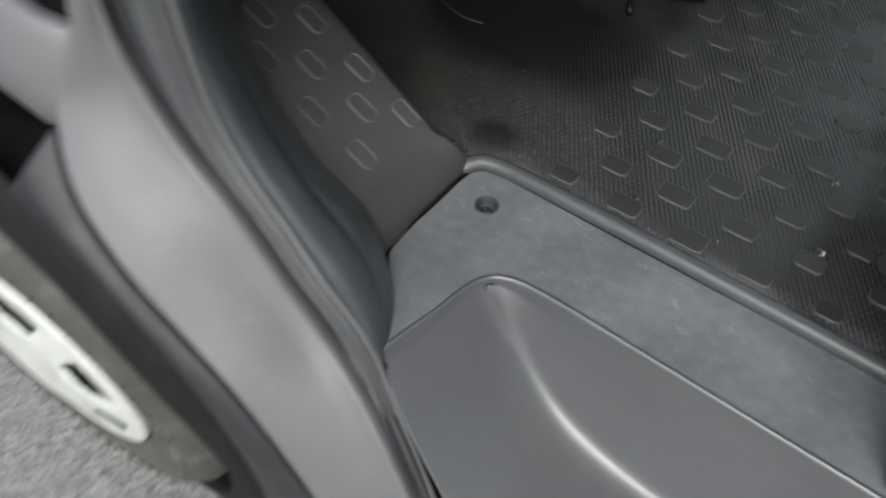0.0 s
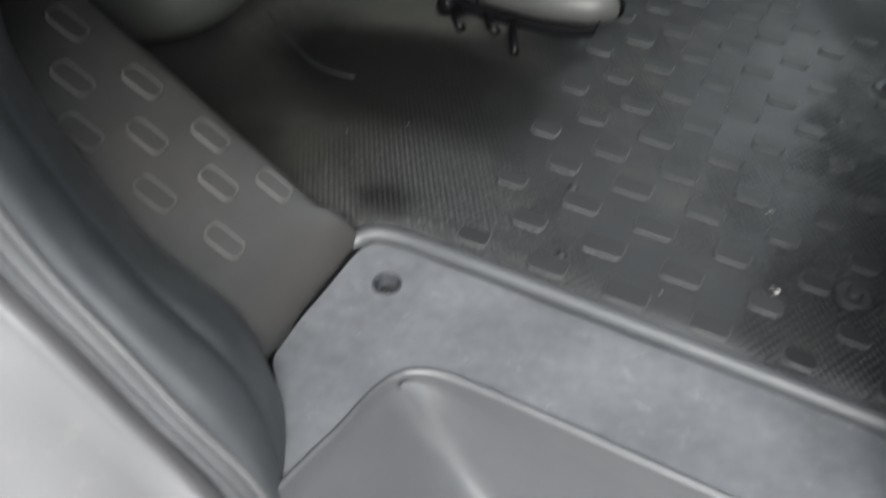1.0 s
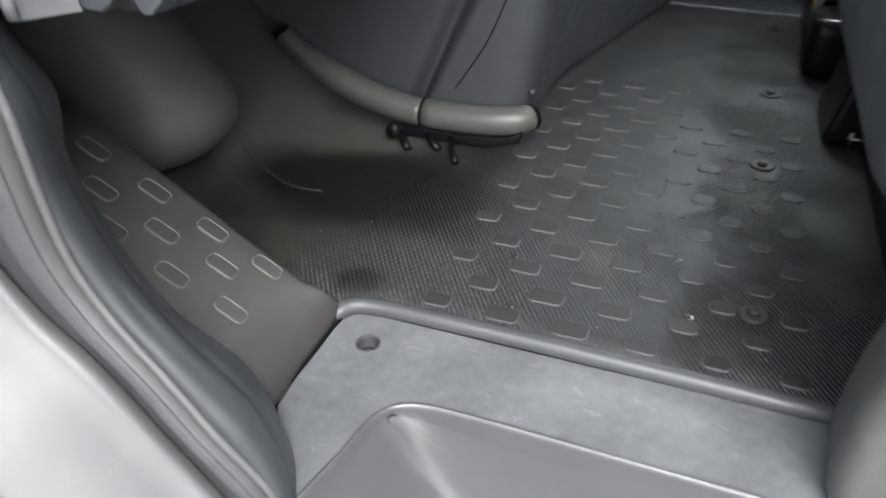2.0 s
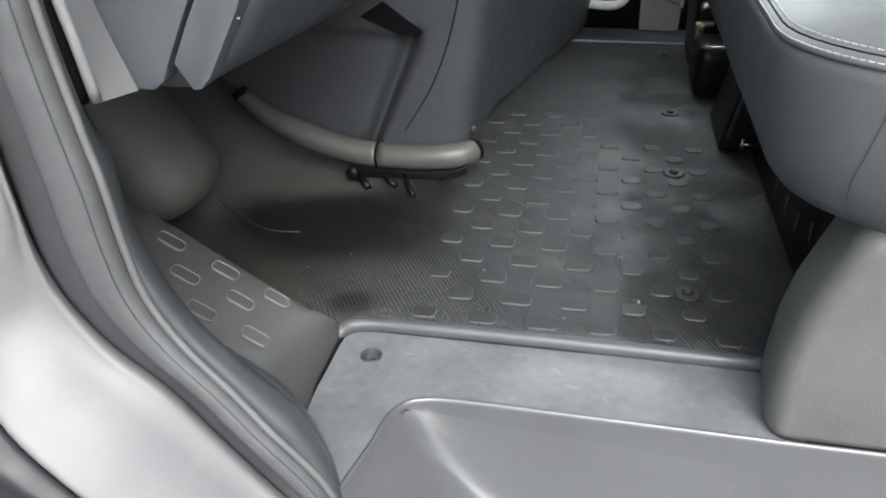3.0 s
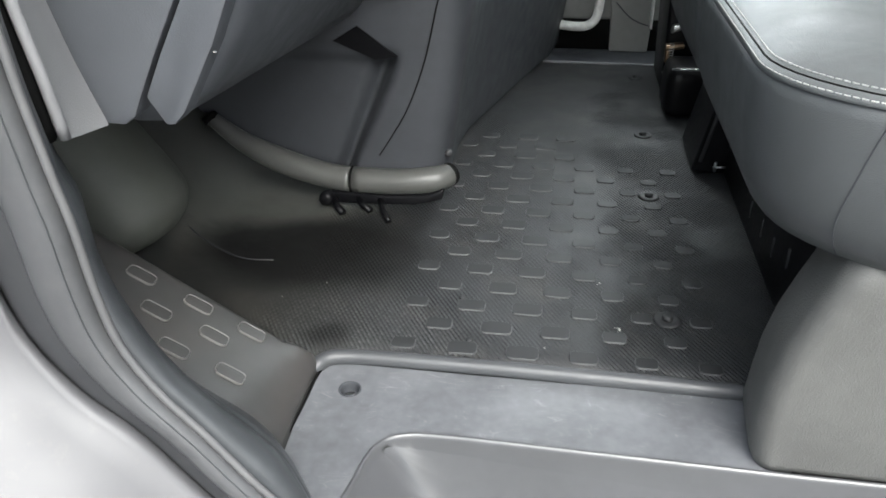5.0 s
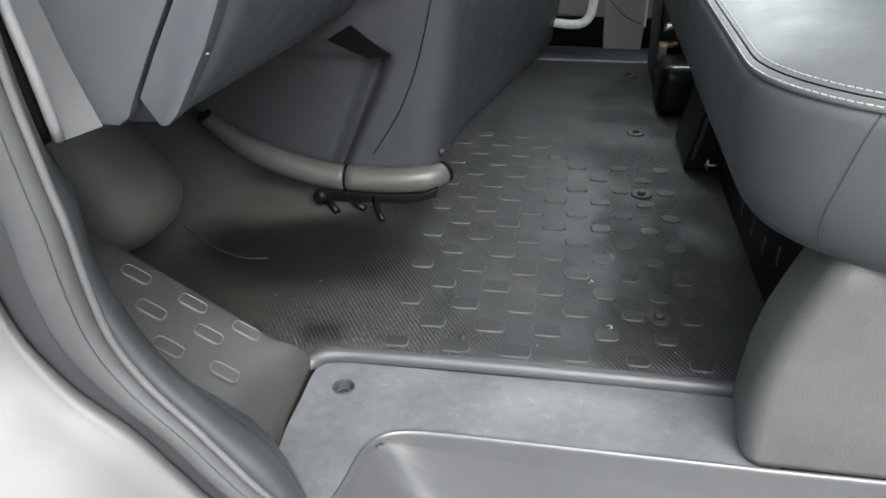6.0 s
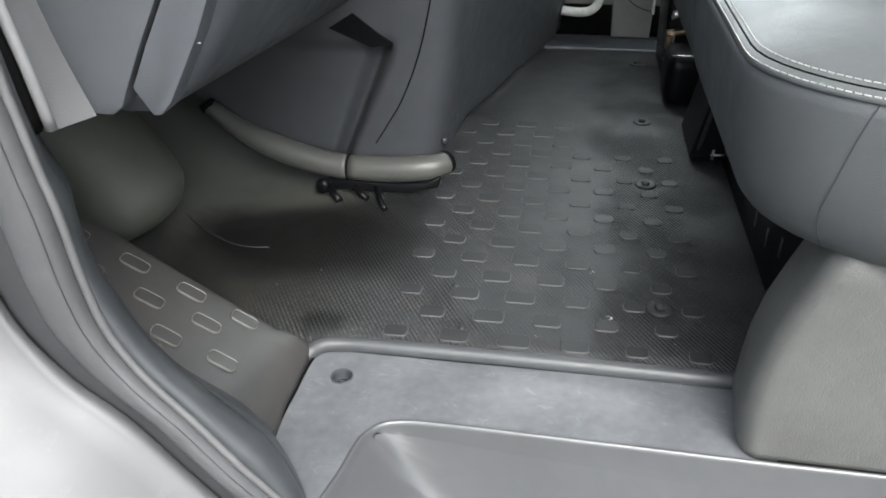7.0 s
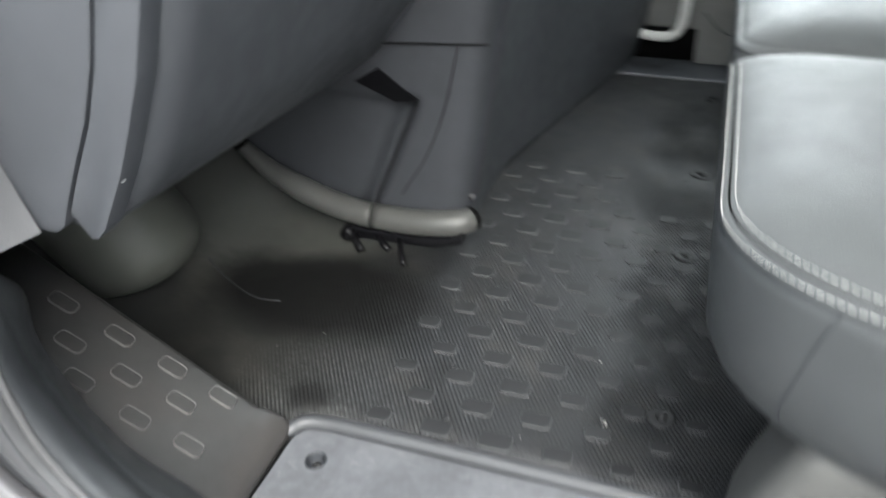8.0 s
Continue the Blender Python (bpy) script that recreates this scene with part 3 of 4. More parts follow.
for i in range(41):
    k = round(i / 40 * (N - 1))
    o = out_c[k] + Vector((-0.004, -0.008, -0.003))
    d = Vector((o.x - WHEEL.x, 0, o.z - WHEEL.z))
    c = Vector((WHEEL.x, -0.474, WHEEL.z)) + d.normalized() * 0.408
    rows.append([o.lerp(c, s) + Vector((0, dy, 0)) for s, dy in ((0, 0.006), (0.03, 0), (0.5, -0.004), (0.97, -0.001), (1.0, 0.003))])
cladding = part("wing_cladding", grid(rows[17:]), CLADDING)
tagged(cladding, "dark grey plastic cladding behind the front wheel", "cladding", kind="structure")
thicken(cladding, 0.003)
WING = [(-0.2, -0.352, 0.288, -0.37, 0.186), (-0.222, -0.366, 0.294, -0.386, 0.184), (-0.25, -0.377, 0.302, -0.403, 0.184), (-0.32, -0.38, 0.316, -0.407, 0.198), (-0.5, -0.38, 0.34, -0.41, 0.235), (-0.9, -0.37, 0.39, -0.4, 0.3)]
rows = []
for x, ya, za, yb, zb in WING:
    a, b = Vector((x, ya, za)), Vector((x, yb, zb))
    rows.append([a + Vector((0, 0.02, 0)), a + Vector((0, 0.004, 0.001))] + [a.lerp(b, s) + Vector((0, -0.012 * math.sin(math.pi * s), 0)) for s in (0.03, 0.15, 0.35, 0.6, 0.85, 0.97)] + [b + Vector((0, 0.006, -0.002)), b + Vector((0, 0.03, -0.004))])
wing = part("front_wing", grid(rows), PAINT)
tagged(wing, "silver painted front wing above the wheel", "wing", kind="structure")
thicken(wing, 0.002)
rows = [[(x, ya + 0.02, za - 0.02), (x - 0.02, ya + 0.05, za + 0.1), (x - 0.04, ya + 0.06, 0.85)] for x, ya, za, yb, zb in WING]
part("hinge_gap", grid(rows), GAP, wing, "dark hinge gap above the wing")
rows = []
for i in range(15):
    a = radians(84 + 90 * i / 14)
    q = Vector((WHEEL.x + 0.432 * math.cos(a), -0.445, WHEEL.z + 0.432 * math.sin(a)))
    rows.append([q, Vector((q.x, -0.42, max(q.z, 0.16))), Vector((q.x, -0.385, 0.2))])
part("arch_panel", grid(rows), ARCH, wing, "dark plastic panel over the arch")


# ---------------------------------------------------------------- front wheel
def front_wheel():
    w = thing("front_wheel", "front wheel with pale plastic cover and dusty tyre", "wheel", WHEEL)
    turn = Matrix.Translation(WHEEL) @ Matrix.Rotation(radians(4.6), 4, "Z") @ Matrix.Rotation(radians(90), 4, "X")

    def put(bm):
        bmesh.ops.transform(bm, matrix=turn, verts=bm.verts)
        return bm

    prof = [(0.2, -0.16), (0.25, -0.185), (0.3, -0.185), (0.32, -0.165), (0.33, -0.14), (0.332, -0.09), (0.33, -0.045), (0.322, -0.02), (0.3, 0.002), (0.265, 0.008), (0.235, 0.004), (0.213, -0.004), (0.206, -0.01), (0.2, -0.03)]
    tyre = part("tyre", put(lathe(prof, 64, False)), TYRE, w, "dusty black tyre")
    for k in range(60):
        a = 2 * math.pi * k / 60
        bm = box((0.268, -0.0022, 0.001), (0.284, 0.0022, 0.0105), 0.0012, 1)
        bmesh.ops.transform(bm, matrix=turn @ Matrix.Rotation(a, 4, "Z"), verts=bm.verts)
        part("sidewall_rib", bm, TYRE, tyre)
    # domed cover with seven slots
    face = [(0.052, 0.02), (0.09, 0.02), (0.122, 0.017), (0.128, 0.016), (0.16, 0.012), (0.176, 0.009), (0.184, 0.007), (0.196, 0.006), (0.203, 0.004), (0.206, -0.002), (0.204, -0.012)]
    bm = bmesh.new()
    turns = 7 * 12
    ring = [[bm.verts.new((r * math.cos(2 * math.pi * k / turns), r * math.sin(2 * math.pi * k / turns), h)) for k in range(turns)] for r, h in face]
    for n in range(len(face) - 1):
        for k in range(turns):
            if n in (3, 4) and k % 12 < 7 or n == 2 and 0 < k % 12 < 6:
                continue
            bm.faces.new((ring[n][k], ring[n + 1][k], ring[n + 1][(k + 1) % turns], ring[n][(k + 1) % turns]))
    bmesh.ops.transform(bm, matrix=Matrix.Rotation(radians(5), 4, "Z"), verts=bm.verts)
    cover = part("wheel_cover", put(bm), RIM, w, "pale grey plastic wheel cover with slots")
    thicken(cover, 0.007)
    part("hub_plate", put(lathe([(0.195, -0.05), (0.195, -0.042), (0.05, -0.03)], 48)), BLACK, w)
    part("hub_cap", put(lathe([(0.07, -0.01), (0.068, 0.014), (0.05, 0.022), (0.02, 0.024)], 32)), RIM, w)


front_wheel()


# ---------------------------------------------------------------- footwell
lobe = spline([(-0.338, 0.172, 0.06), (-0.352, 0.171, 0.093), (-0.375, 0.168, 0.14), (-0.42, 0.16, 0.212), (-0.48, 0.147, 0.3), (-0.55, 0.13, 0.4)], 40)
bulge = part("footwell_bulge", tube(lobe, lambda u: 0.112 * math.sqrt(max(0.004, 1 - (1 - min(1, u / 0.34)) ** 2)), 36), LOBE)
tagged(bulge, "round dark bulge in the footwell lining", "footwell lining", kind="structure")

# side lining under the dash, over the wheel arch
rows = []
for x, z0 in ((-0.24, 0.17), (-0.27, 0.2), (-0.32, 0.25), (-0.42, 0.32), (-0.6, 0.45)):
    rows.append([(x, -0.3, z0 - 0.1), (x, -0.26, z0), (x, -0.22, z0 + 0.1), (x, -0.215, 0.5), (x, -0.215, 0.6)])
lining = part("kick_panel", grid(rows), LINER)
tagged(lining, "dark plastic kick panel under the dash", "kick panel", kind="structure")
thicken(lining, 0.003)
firewall = part("firewall", box((-0.68, -0.3, -0.1), (-0.62, 1.7, 0.8)), LINER, smooth=False)
tagged(firewall, "dark insulated firewall under the dash", "firewall", kind="structure")


# ---------------------------------------------------------------- dashboard
def dashboard():
    d = thing("dashboard", "dark blue-grey grained plastic dashboard", "dashboard", (-0.1, -0.21, 0.43))
    # end panels, with the slanting joint between them
    joint = [(-0.052, 0.459), (-0.029, 0.501), (-0.012, 0.53), (0.004, 0.557), (0.028, 0.61), (0.048, 0.667), (0.06, 0.76)]
    front = [(-0.55, 0.76), (-0.55, 0.5), (-0.2, 0.45), (-0.1, 0.429), (-0.079, 0.428), (-0.066, 0.437)]
    ob = part("end_panel", slab([(x, -0.21, z) for x, z in front] + [(x - 0.003, -0.21, z) for x, z in joint], (0, 0.03, 0), 0.0035, 2), DASH, d)
    sharpen(ob)
    rear = [(0.12, 0.76), (0.096, 0.67), (0.072, 0.603), (0.05, 0.556), (0.028, 0.511), (0.006, 0.474), (-0.012, 0.444), (-0.024, 0.432), (-0.033, 0.431)]
    ob = part("end_cap", slab([(x + 0.003, -0.213, z) for x, z in joint] + [(x, -0.213, z) for x, z in rear], (0, 0.03, 0), 0.0035, 2), DASH, d)
    sharpen(ob)
    part("joint_strip", slab([(x - 0.006, -0.195, z) for x, z in joint] + [(x + 0.006, -0.195, z) for x, z in reversed(joint)], (0, 0.01, 0)), GAP, d)
    # lower body runs across the cab, its underside falling towards the middle
    rows = []
    for i in range(30):
        y = -0.183 + (1.75 + 0.183) * i / 29
        s = min(1, max(0, (y + 0.183) / 0.68))
        low = 0.425 - 0.05 * s
        dx = 0.0 + 0.03 * s
        rows.append([(-0.6, y, 0.76), (-0.1, y, 0.79), (0.08, y, 0.78), (0.118 + dx, y, 0.755), (0.096 + dx, y, 0.67), (0.07 + dx, y, 0.603), (0.048 + dx, y, 0.556), (0.026 + dx, y, 0.511 - 0.02 * s), (0.0, y, 0.47 - 0.04 * s), (-0.02, y, low + 0.02), (-0.04, y, low), (-0.08, y, low - 0.002), (-0.3, y, low + 0.05), (-0.6, y, low + 0.1)])
    ob = part("lower_body", grid(rows, True, True), DASH, d)
    # pillar foot trim at the end of the dash
    left = spline([(-0.092, -0.284, 0.441), (-0.091, -0.293, 0.5), (-0.097, -0.296, 0.56), (-0.101, -0.296, 0.616), (-0.115, -0.3, 0.78)], 17)
    right = spline([(-0.092, -0.216, 0.430), (-0.115, -0.212, 0.493), (-0.13, -0.212, 0.555), (-0.147, -0.212, 0.607), (-0.19, -0.212, 0.76)], 17)
    rows = [[a + Vector((-0.03, 0, 0.006)), a.lerp(b, 0.3) + Vector((-0.03, 0, 0.006)), a.lerp(b, 0.7) + Vector((-0.03, 0, 0.006)), b + Vector((-0.03, 0, 0.006)), b + Vector((-0.04, 0, 0.006))] for a, b in [(left[0], right[0])]]
    rows += [[a + Vector((-0.012, 0.002, 0)), a, a.lerp(b, 0.94), b, b + Vector((-0.03, 0.004, 0))] for a, b in zip(left, right)]
    ob = part("pillar_trim", grid(rows), TRIM, d, "pale grey grained pillar trim")
    sharpen(ob, 50)
    bead = [q + Vector((0.001, -0.002, 0.003)) for q in left]
    part("trim_bead", tube(bead, 0.0055, 10), TRIM, d, "rolled pale edge of the pillar trim")
    part("trim_gap", tube([q + Vector((-0.014, -0.006, 0.0)) for q in bead], 0.009, 8), GAP, d, "black gap beside the trim")
    # pale speck on the end cap, drawn as a tiny box
    part("pale_speck", box((0.028, -0.2145, 0.505), (0.0315, -0.212, 0.506), 0.0003, 1), TRIM, d, "small pale speck on the dash end")
    return d


dashboard()


# ---------------------------------------------------------------- centre console
def console():
    c = thing("centre_console", "dark grey plastic centre console foot", "console", (0.0, 0.6, 0.0))

    MOUTH = [(-0.08, 0.327), (-0.032, 0.356), (0.04, 0.3), (-0.002, 0.294)]

    def groove_x(z):
        return -0.075 + 0.1 * (z - 0.07) / 0.23

    def side_y(x, z):
        g = groove_x(z)
        low = 1 / (1 + math.exp(max(-60, min(60, (z - 0.295) / 0.006))))
        cut = 0.034 * low * math.exp(-((x - g + 0.004) / (0.014 + 0.03 * max(0, z - 0.07))) ** 2)
        cut += 0.016 * low / (1 + math.exp(max(-60, min(60, (x - g) / 0.006))))
        return 0.5 + cut - 0.03 * (z - 0.1) + 0.02 * max(0, (x - 0.1) / 0.1) ** 2

    def sole(x):
        """Lower edge of the side, which follows the duct."""
        return 0.04 + 1.15 * max(0, -0.06 - x) ** 1.85

    rows = []
    for i in range(141):
        z = 0.03 + 0.75 * i / 136
        grow = min(1, z / 0.5)
        row = [(x, side_y(x, max(z, sole(x))), max(z, sole(x))) for x in [-0.45 + 0.5 * j / 110 for j in range(111)]]
        b = 0.11 + 0.075 * grow
        row += [(b - 0.04, 0.5015 - 0.03 * (z - 0.1), z), (b - 0.022, 0.507 - 0.03 * (z - 0.1), z), (b - 0.007, 0.518 - 0.03 * (z - 0.1), z), (b + 0.003, 0.538, z), (b + 0.007, 0.575, z), (b + 0.005, 0.64, z), (b + 0.004, 0.74, z), (b + 0.012, 0.84, z), (b + 0.03, 0.92, z), (b + 0.05, 0.99, z), (b + 0.1, 1.2, z), (b + 0.18, 1.5, z), (b + 0.2, 1.64, z)]
        rows.append(row)
    body = part("body", grid(rows), CONSOLE, c)
    thicken(body, 0.004)
    # flat black slab for the shaded opening under the dash, with a sloping lower edge
    part("pocket", slab([(x, 0.4975 - 0.03 * (z - 0.1), z) for x, z in MOUTH], (0, 0.03, 0)), BLACK, c, "flat black slab for the dark pocket mouth", smooth=False)
    seam = spline([(0.12, 0.486, 0.408), (0.115, 0.487, 0.39), (0.09, 0.492, 0.29), (0.055, 0.495, 0.2), (0.02, 0.498, 0.14), (-0.006, 0.5, 0.1)], 20)
    part("panel_seam", tube(seam, 0.0012, 6), GAP, c, "thin dark seam")
    seam = [(-0.02, 0.478, 0.405), (0.05, 0.484, 0.408), (0.12, 0.488, 0.41), (0.17, 0.494, 0.412)]
    part("panel_seam", tube(spline(seam, 12), 0.0016, 6), GAP, c, "thin dark seam")
    part("bolt", lathe_at([(0.008, 0), (0.008, 0.003), (0.004, 0.006)], (0.128, 0.528, 0.1), (90, 0, 30)), CLADDING, c, "black push-in bolt")
    return c


console()


def heater_duct():
    d = thing("heater_duct", "pale grey foam heater duct along the console foot", "duct", (-0.05, 0.47, 0.02))
    line = spline([(-0.347, 0.496, 0.163), (-0.28, 0.488, 0.117), (-0.2, 0.484, 0.082), (-0.12, 0.482, 0.06), (-0.062, 0.482, 0.052)], 26)
    part("long_pipe", tube(line, lambda u: 0.014 + 0.012 * min(1, 2.2 * u), 18), DUCT, d)
    part("pipe_mouth", tube([(-0.352, 0.497, 0.168), (-0.344, 0.494, 0.158)], 0.0165, 14), GAP, d, "black rim at the pipe's upper end")
    line = spline([(-0.057, 0.482, 0.052), (0.02, 0.482, 0.052), (0.07, 0.485, 0.055), (0.105, 0.492, 0.058), (0.124, 0.503, 0.06), (0.134, 0.518, 0.061)], 24)
    part("short_pipe", tube(line, lambda u: 0.0262 - 0.0035 * max(0, u - 0.6) / 0.4, 18), DUCT, d)
    part("clamp", tube([(-0.0615, 0.482, 0.052), (-0.0575, 0.482, 0.052)], 0.0268, 18), GAP, d, "black clamp ring")
    part("end_ring", tube([(0.1285, 0.508, 0.0605), (0.134, 0.517, 0.061)], 0.0236, 18), GAP, d, "thin black end ring")
    part("bracket", slab([(-0.112, 0.458, 0.02), (-0.1, 0.458, 0.034), (0.02, 0.46, 0.03), (0.1, 0.462, 0.036), (0.128, 0.468, 0.048), (0.124, 0.468, 0.026), (0.07, 0.46, 0.014), (-0.04, 0.458, 0.011), (-0.09, 0.458, 0.011)], (0, 0.026, 0), 0.003, 2), BLACK, d, "black plastic bracket")
    part("pivot", lathe_at([(0.004, -0.014), (0.013, -0.012), (0.0155, 0.0), (0.013, 0.012), (0.004, 0.014)], (-0.108, 0.456, 0.022), (90, 0, 0)), BLACK, d)
    for x, run, r in ((-0.098, -0.02, 0.008), (-0.045, -0.004, 0.007), (0.0, -0.042, 0.006)):
        part("prong", tube([(x, 0.462, 0.02), (x + 0.014, 0.452 + run * 0.5, 0.01), (x + 0.03, 0.445 + run, 0.005)], r, 8), BLACK, d)


heater_duct()


# ---------------------------------------------------------------- seat, its base and the far seat's feet
SIDE = [(0.05, 0.283, 0.06), (0.03, 0.285, 0.035), (0.012, 0.296, 0.028), (0.004, 0.315, 0.021), (0.0, 0.345, 0.012), (0.001, 0.385, 0.007), (0.002, 0.42, 0.003), (0.0035, 0.446, 0.001), (0.006, 0.463, 0.0)]


def cushion(s, X0, X1, Y0, Y1, near, far):
    """One padded seat cushion; near and far: radii of its front corners along x and y."""

    def ring(inset, z, front=0.0):
        out = []
        x0, x1, y0, y1 = X0 + inset + front, X1, Y0 + inset, Y1 - inset
        for cx, cy, rx, ry, a0 in ((x0 + near[0], y0 + near[1], *near, 180), (x1 - 0.04, y0 + 0.04, 0.04, 0.04, 270), (x1 - 0.04, y1 - 0.04, 0.04, 0.04, 0), (x0 + far[0], y1 - far[1], *far, 90)):
            for k in range(13):
                a = radians(a0 + 90 * k / 12)
                out.append(Vector((cx + rx * math.cos(a), cy + ry * math.sin(a), z)))
        return out

    part("cushion_side", grid([ring(*q) for q in SIDE], True, True), SEAT, s)
    top = [(0.004, 0.461), (0.008, 0.466), (0.0115, 0.4695), (0.014, 0.4695), (0.017, 0.4725), (0.022, 0.476), (0.034, 0.482), (0.055, 0.491), (0.09, 0.498), (0.14, 0.502)]
    part("cushion_top", grid([ring(*q) for q in top], True, True), SEAT_LIT, s, "grey grained top panel, brightened as lit from above")
    return ring


def stitches(s, line):
    """A row of short raised threads along a line."""
    path = []
    for a, b in zip(line, line[1:]):
        steps = max(1, int((b - a).length / 0.001))
        path += [a.lerp(b, k / steps) for k in range(steps)]
    bm = bmesh.new()
    k = 0
    while k + 7 < len(path):
        a, b = path[k], path[k + 6]
        d = (b - a).normalized()
        out = Vector((d.y, -d.x, 0))
        w, up = out * 0.00032, (out * 0.35 + Vector((0, 0, 0.9))) * 0.0007
        vs = [bm.verts.new(q) for q in (a - w - up, b - w - up, b + w - up, a + w - up, a - w + up, b - w + up, b + w + up, a + w + up)]
        for f in ((0, 1, 2, 3), (4, 5, 6, 7), (0, 1, 5, 4), (1, 2, 6, 5), (2, 3, 7, 6), (3, 0, 4, 7)):
            bm.faces.new([vs[i] for i in f])
        k += 8
    tagged(part("stitching", bm, THREAD, s, "white thread stitches", smooth=False), kind="stuff")


def seat_bench():
    s = thing("bench_seat", "grey leatherette double passenger seat with white stitching", "seat", (0.8, 0.2, 0.3))
    ring = cushion(s, 0.538, 1.12, -0.215, 0.385, (0.25, 0.17), (0.05, 0.04))
    for inset, z in ((0.0068, 0.4655), (0.0175, 0.4735)):
        loop = ring(inset, z)
        stitches(s, [loop[51]] + loop[0:14])
    loop = ring(0.0128, 0.4697)
    part("edge_seam", tube([loop[51]] + loop[0:14], 0.0013, 6), GAP, s, "dark seam between the stitches")
    cushion(s, 0.54, 1.12, 0.39, 0.86, (0.05, 0.04), (0.06, 0.06))
    seam = []
    for inset, z, front in SIDE[2:]:
        k = 6.9 - 1.7 * (0.463 - z) / 0.167
        loop = ring(inset - 0.0004, z, front)
        seam.append(loop[int(k)].lerp(loop[int(k) + 1], k - int(k)))
    part("side_seam", tube(spline(seam, 24), 0.0007, 6), CONSOLE, s, "dark stitched seam")
    part("backrest", box((1.0, -0.2, 0.49), (1.14, 0.85, 1.1), 0.05, 4), SEAT, s)
    part("seat_frame", box((0.74, -0.08, 0.2), (1.08, 0.8, 0.29), 0.01, 1), BLACK, s)
    panel = part("under_panel", box((0.7, 0.02, 0.0), (0.72, 0.85, 0.27), 0.004, 1), BLACK, s)
    for y, z in ((0.45, 0.055), (0.36, 0.063), (0.277, 0.072), (0.195, 0.1)):
        part("slot", box((0.6975, y - 0.004, z - 0.017), (0.701, y + 0.004, z + 0.017), 0.001, 1), CLADDING, panel, "grey vent slot")
    part("under_seat_leg", box((0.86, 0.3, 0.0), (0.98, 0.7, 0.22), 0.01, 1), BLACK, s)
    return s


seat_bench()


def seat_base():
    b = thing("pedestal", "grey grained plastic seat base cover on the floor", "seat base", (0.8, -0.05, 0.0))
    rows = []
    for z, xb, yb, x0, y0 in ((-0.014, 0.62, -0.006, 0.612, -0.137), (0.0, 0.617, -0.008, 0.606, -0.14), (0.06, 0.616, -0.02, 0.603, -0.143), (0.117, 0.615, -0.034, 0.605, -0.146), (0.167, 0.624, -0.036, 0.613, -0.15), (0.21, 0.638, -0.036, 0.624, -0.154), (0.26, 0.656, -0.036, 0.64, -0.158), (0.3, 0.67, -0.036, 0.652, -0.16)):
        row = [(xb + 0.02, yb + 0.012, z), (xb + 0.003, yb + 0.005, z), (xb, yb, z)]
        rx, ry = 0.022, min(0.028, yb - y0 - 0.015)
        for k in range(9):
            a = radians(180 + 90 * k / 8)
            row.append((x0 + rx + rx * math.cos(a), y0 + ry + ry * math.sin(a), z))
        row += [(0.8, y0 - 0.002, z), (1.15, y0 - 0.002, z), (1.15, yb + 0.012, z)]
        rows.append(row)
    part("cover", grid(rows, True, True), PEDESTAL, b)
    part("foot_gap", tube(spline([(0.655, -0.136, -0.0145), (0.7, -0.139, -0.013), (1.1, -0.141, -0.013)], 24), 0.003, 8), GAP, b, "dark gap at the foot")


seat_base()


def seat_foot(at, size, tilt, bevel):
    f = thing("floor_bracket", "glossy black seat foot bolted to the floor", "bracket", at, group="seat feet")
    x, y, z = at
    w, d, h = size
    part("shell", slab([(x, y, 0.002), (x + w, y, 0.002), (x + w + tilt, y, h), (x + tilt * 0.5, y, h)], (0, d, 0), bevel, 4), BLACK, f)
    return f


foot = seat_foot((0.63, 0.715, 0), (0.12, 0.2, 0.225), 0.09, 0.014)
lever = part("lever", tube([(0.672, 0.707, 0.022), (0.708, 0.705, 0.024)], 0.0026, 8), STEEL, foot, "small steel lever")
part("pin", tube([(0.677, 0.707, 0.012), (0.677, 0.706, 0.034)], 0.0032, 8), STEEL, lever)
part("side_fold", slab([(0.642, 0.712, 0.03), (0.65, 0.712, 0.03), (0.682, 0.712, 0.2), (0.674, 0.712, 0.2)], (0, 0.004, 0), 0.0012, 1), CLADDING, foot, "folded edge of the shell")
foot = seat_foot((0.596, 1.045, 0), (0.11, 0.15, 0.13), 0.01, 0.034)
part("chrome_edge", tube([(0.606, 1.044, 0.132), (0.64, 1.04, 0.133), (0.71, 1.04, 0.134)], 0.0022, 8), STEEL, foot, "thin bright metal edge")


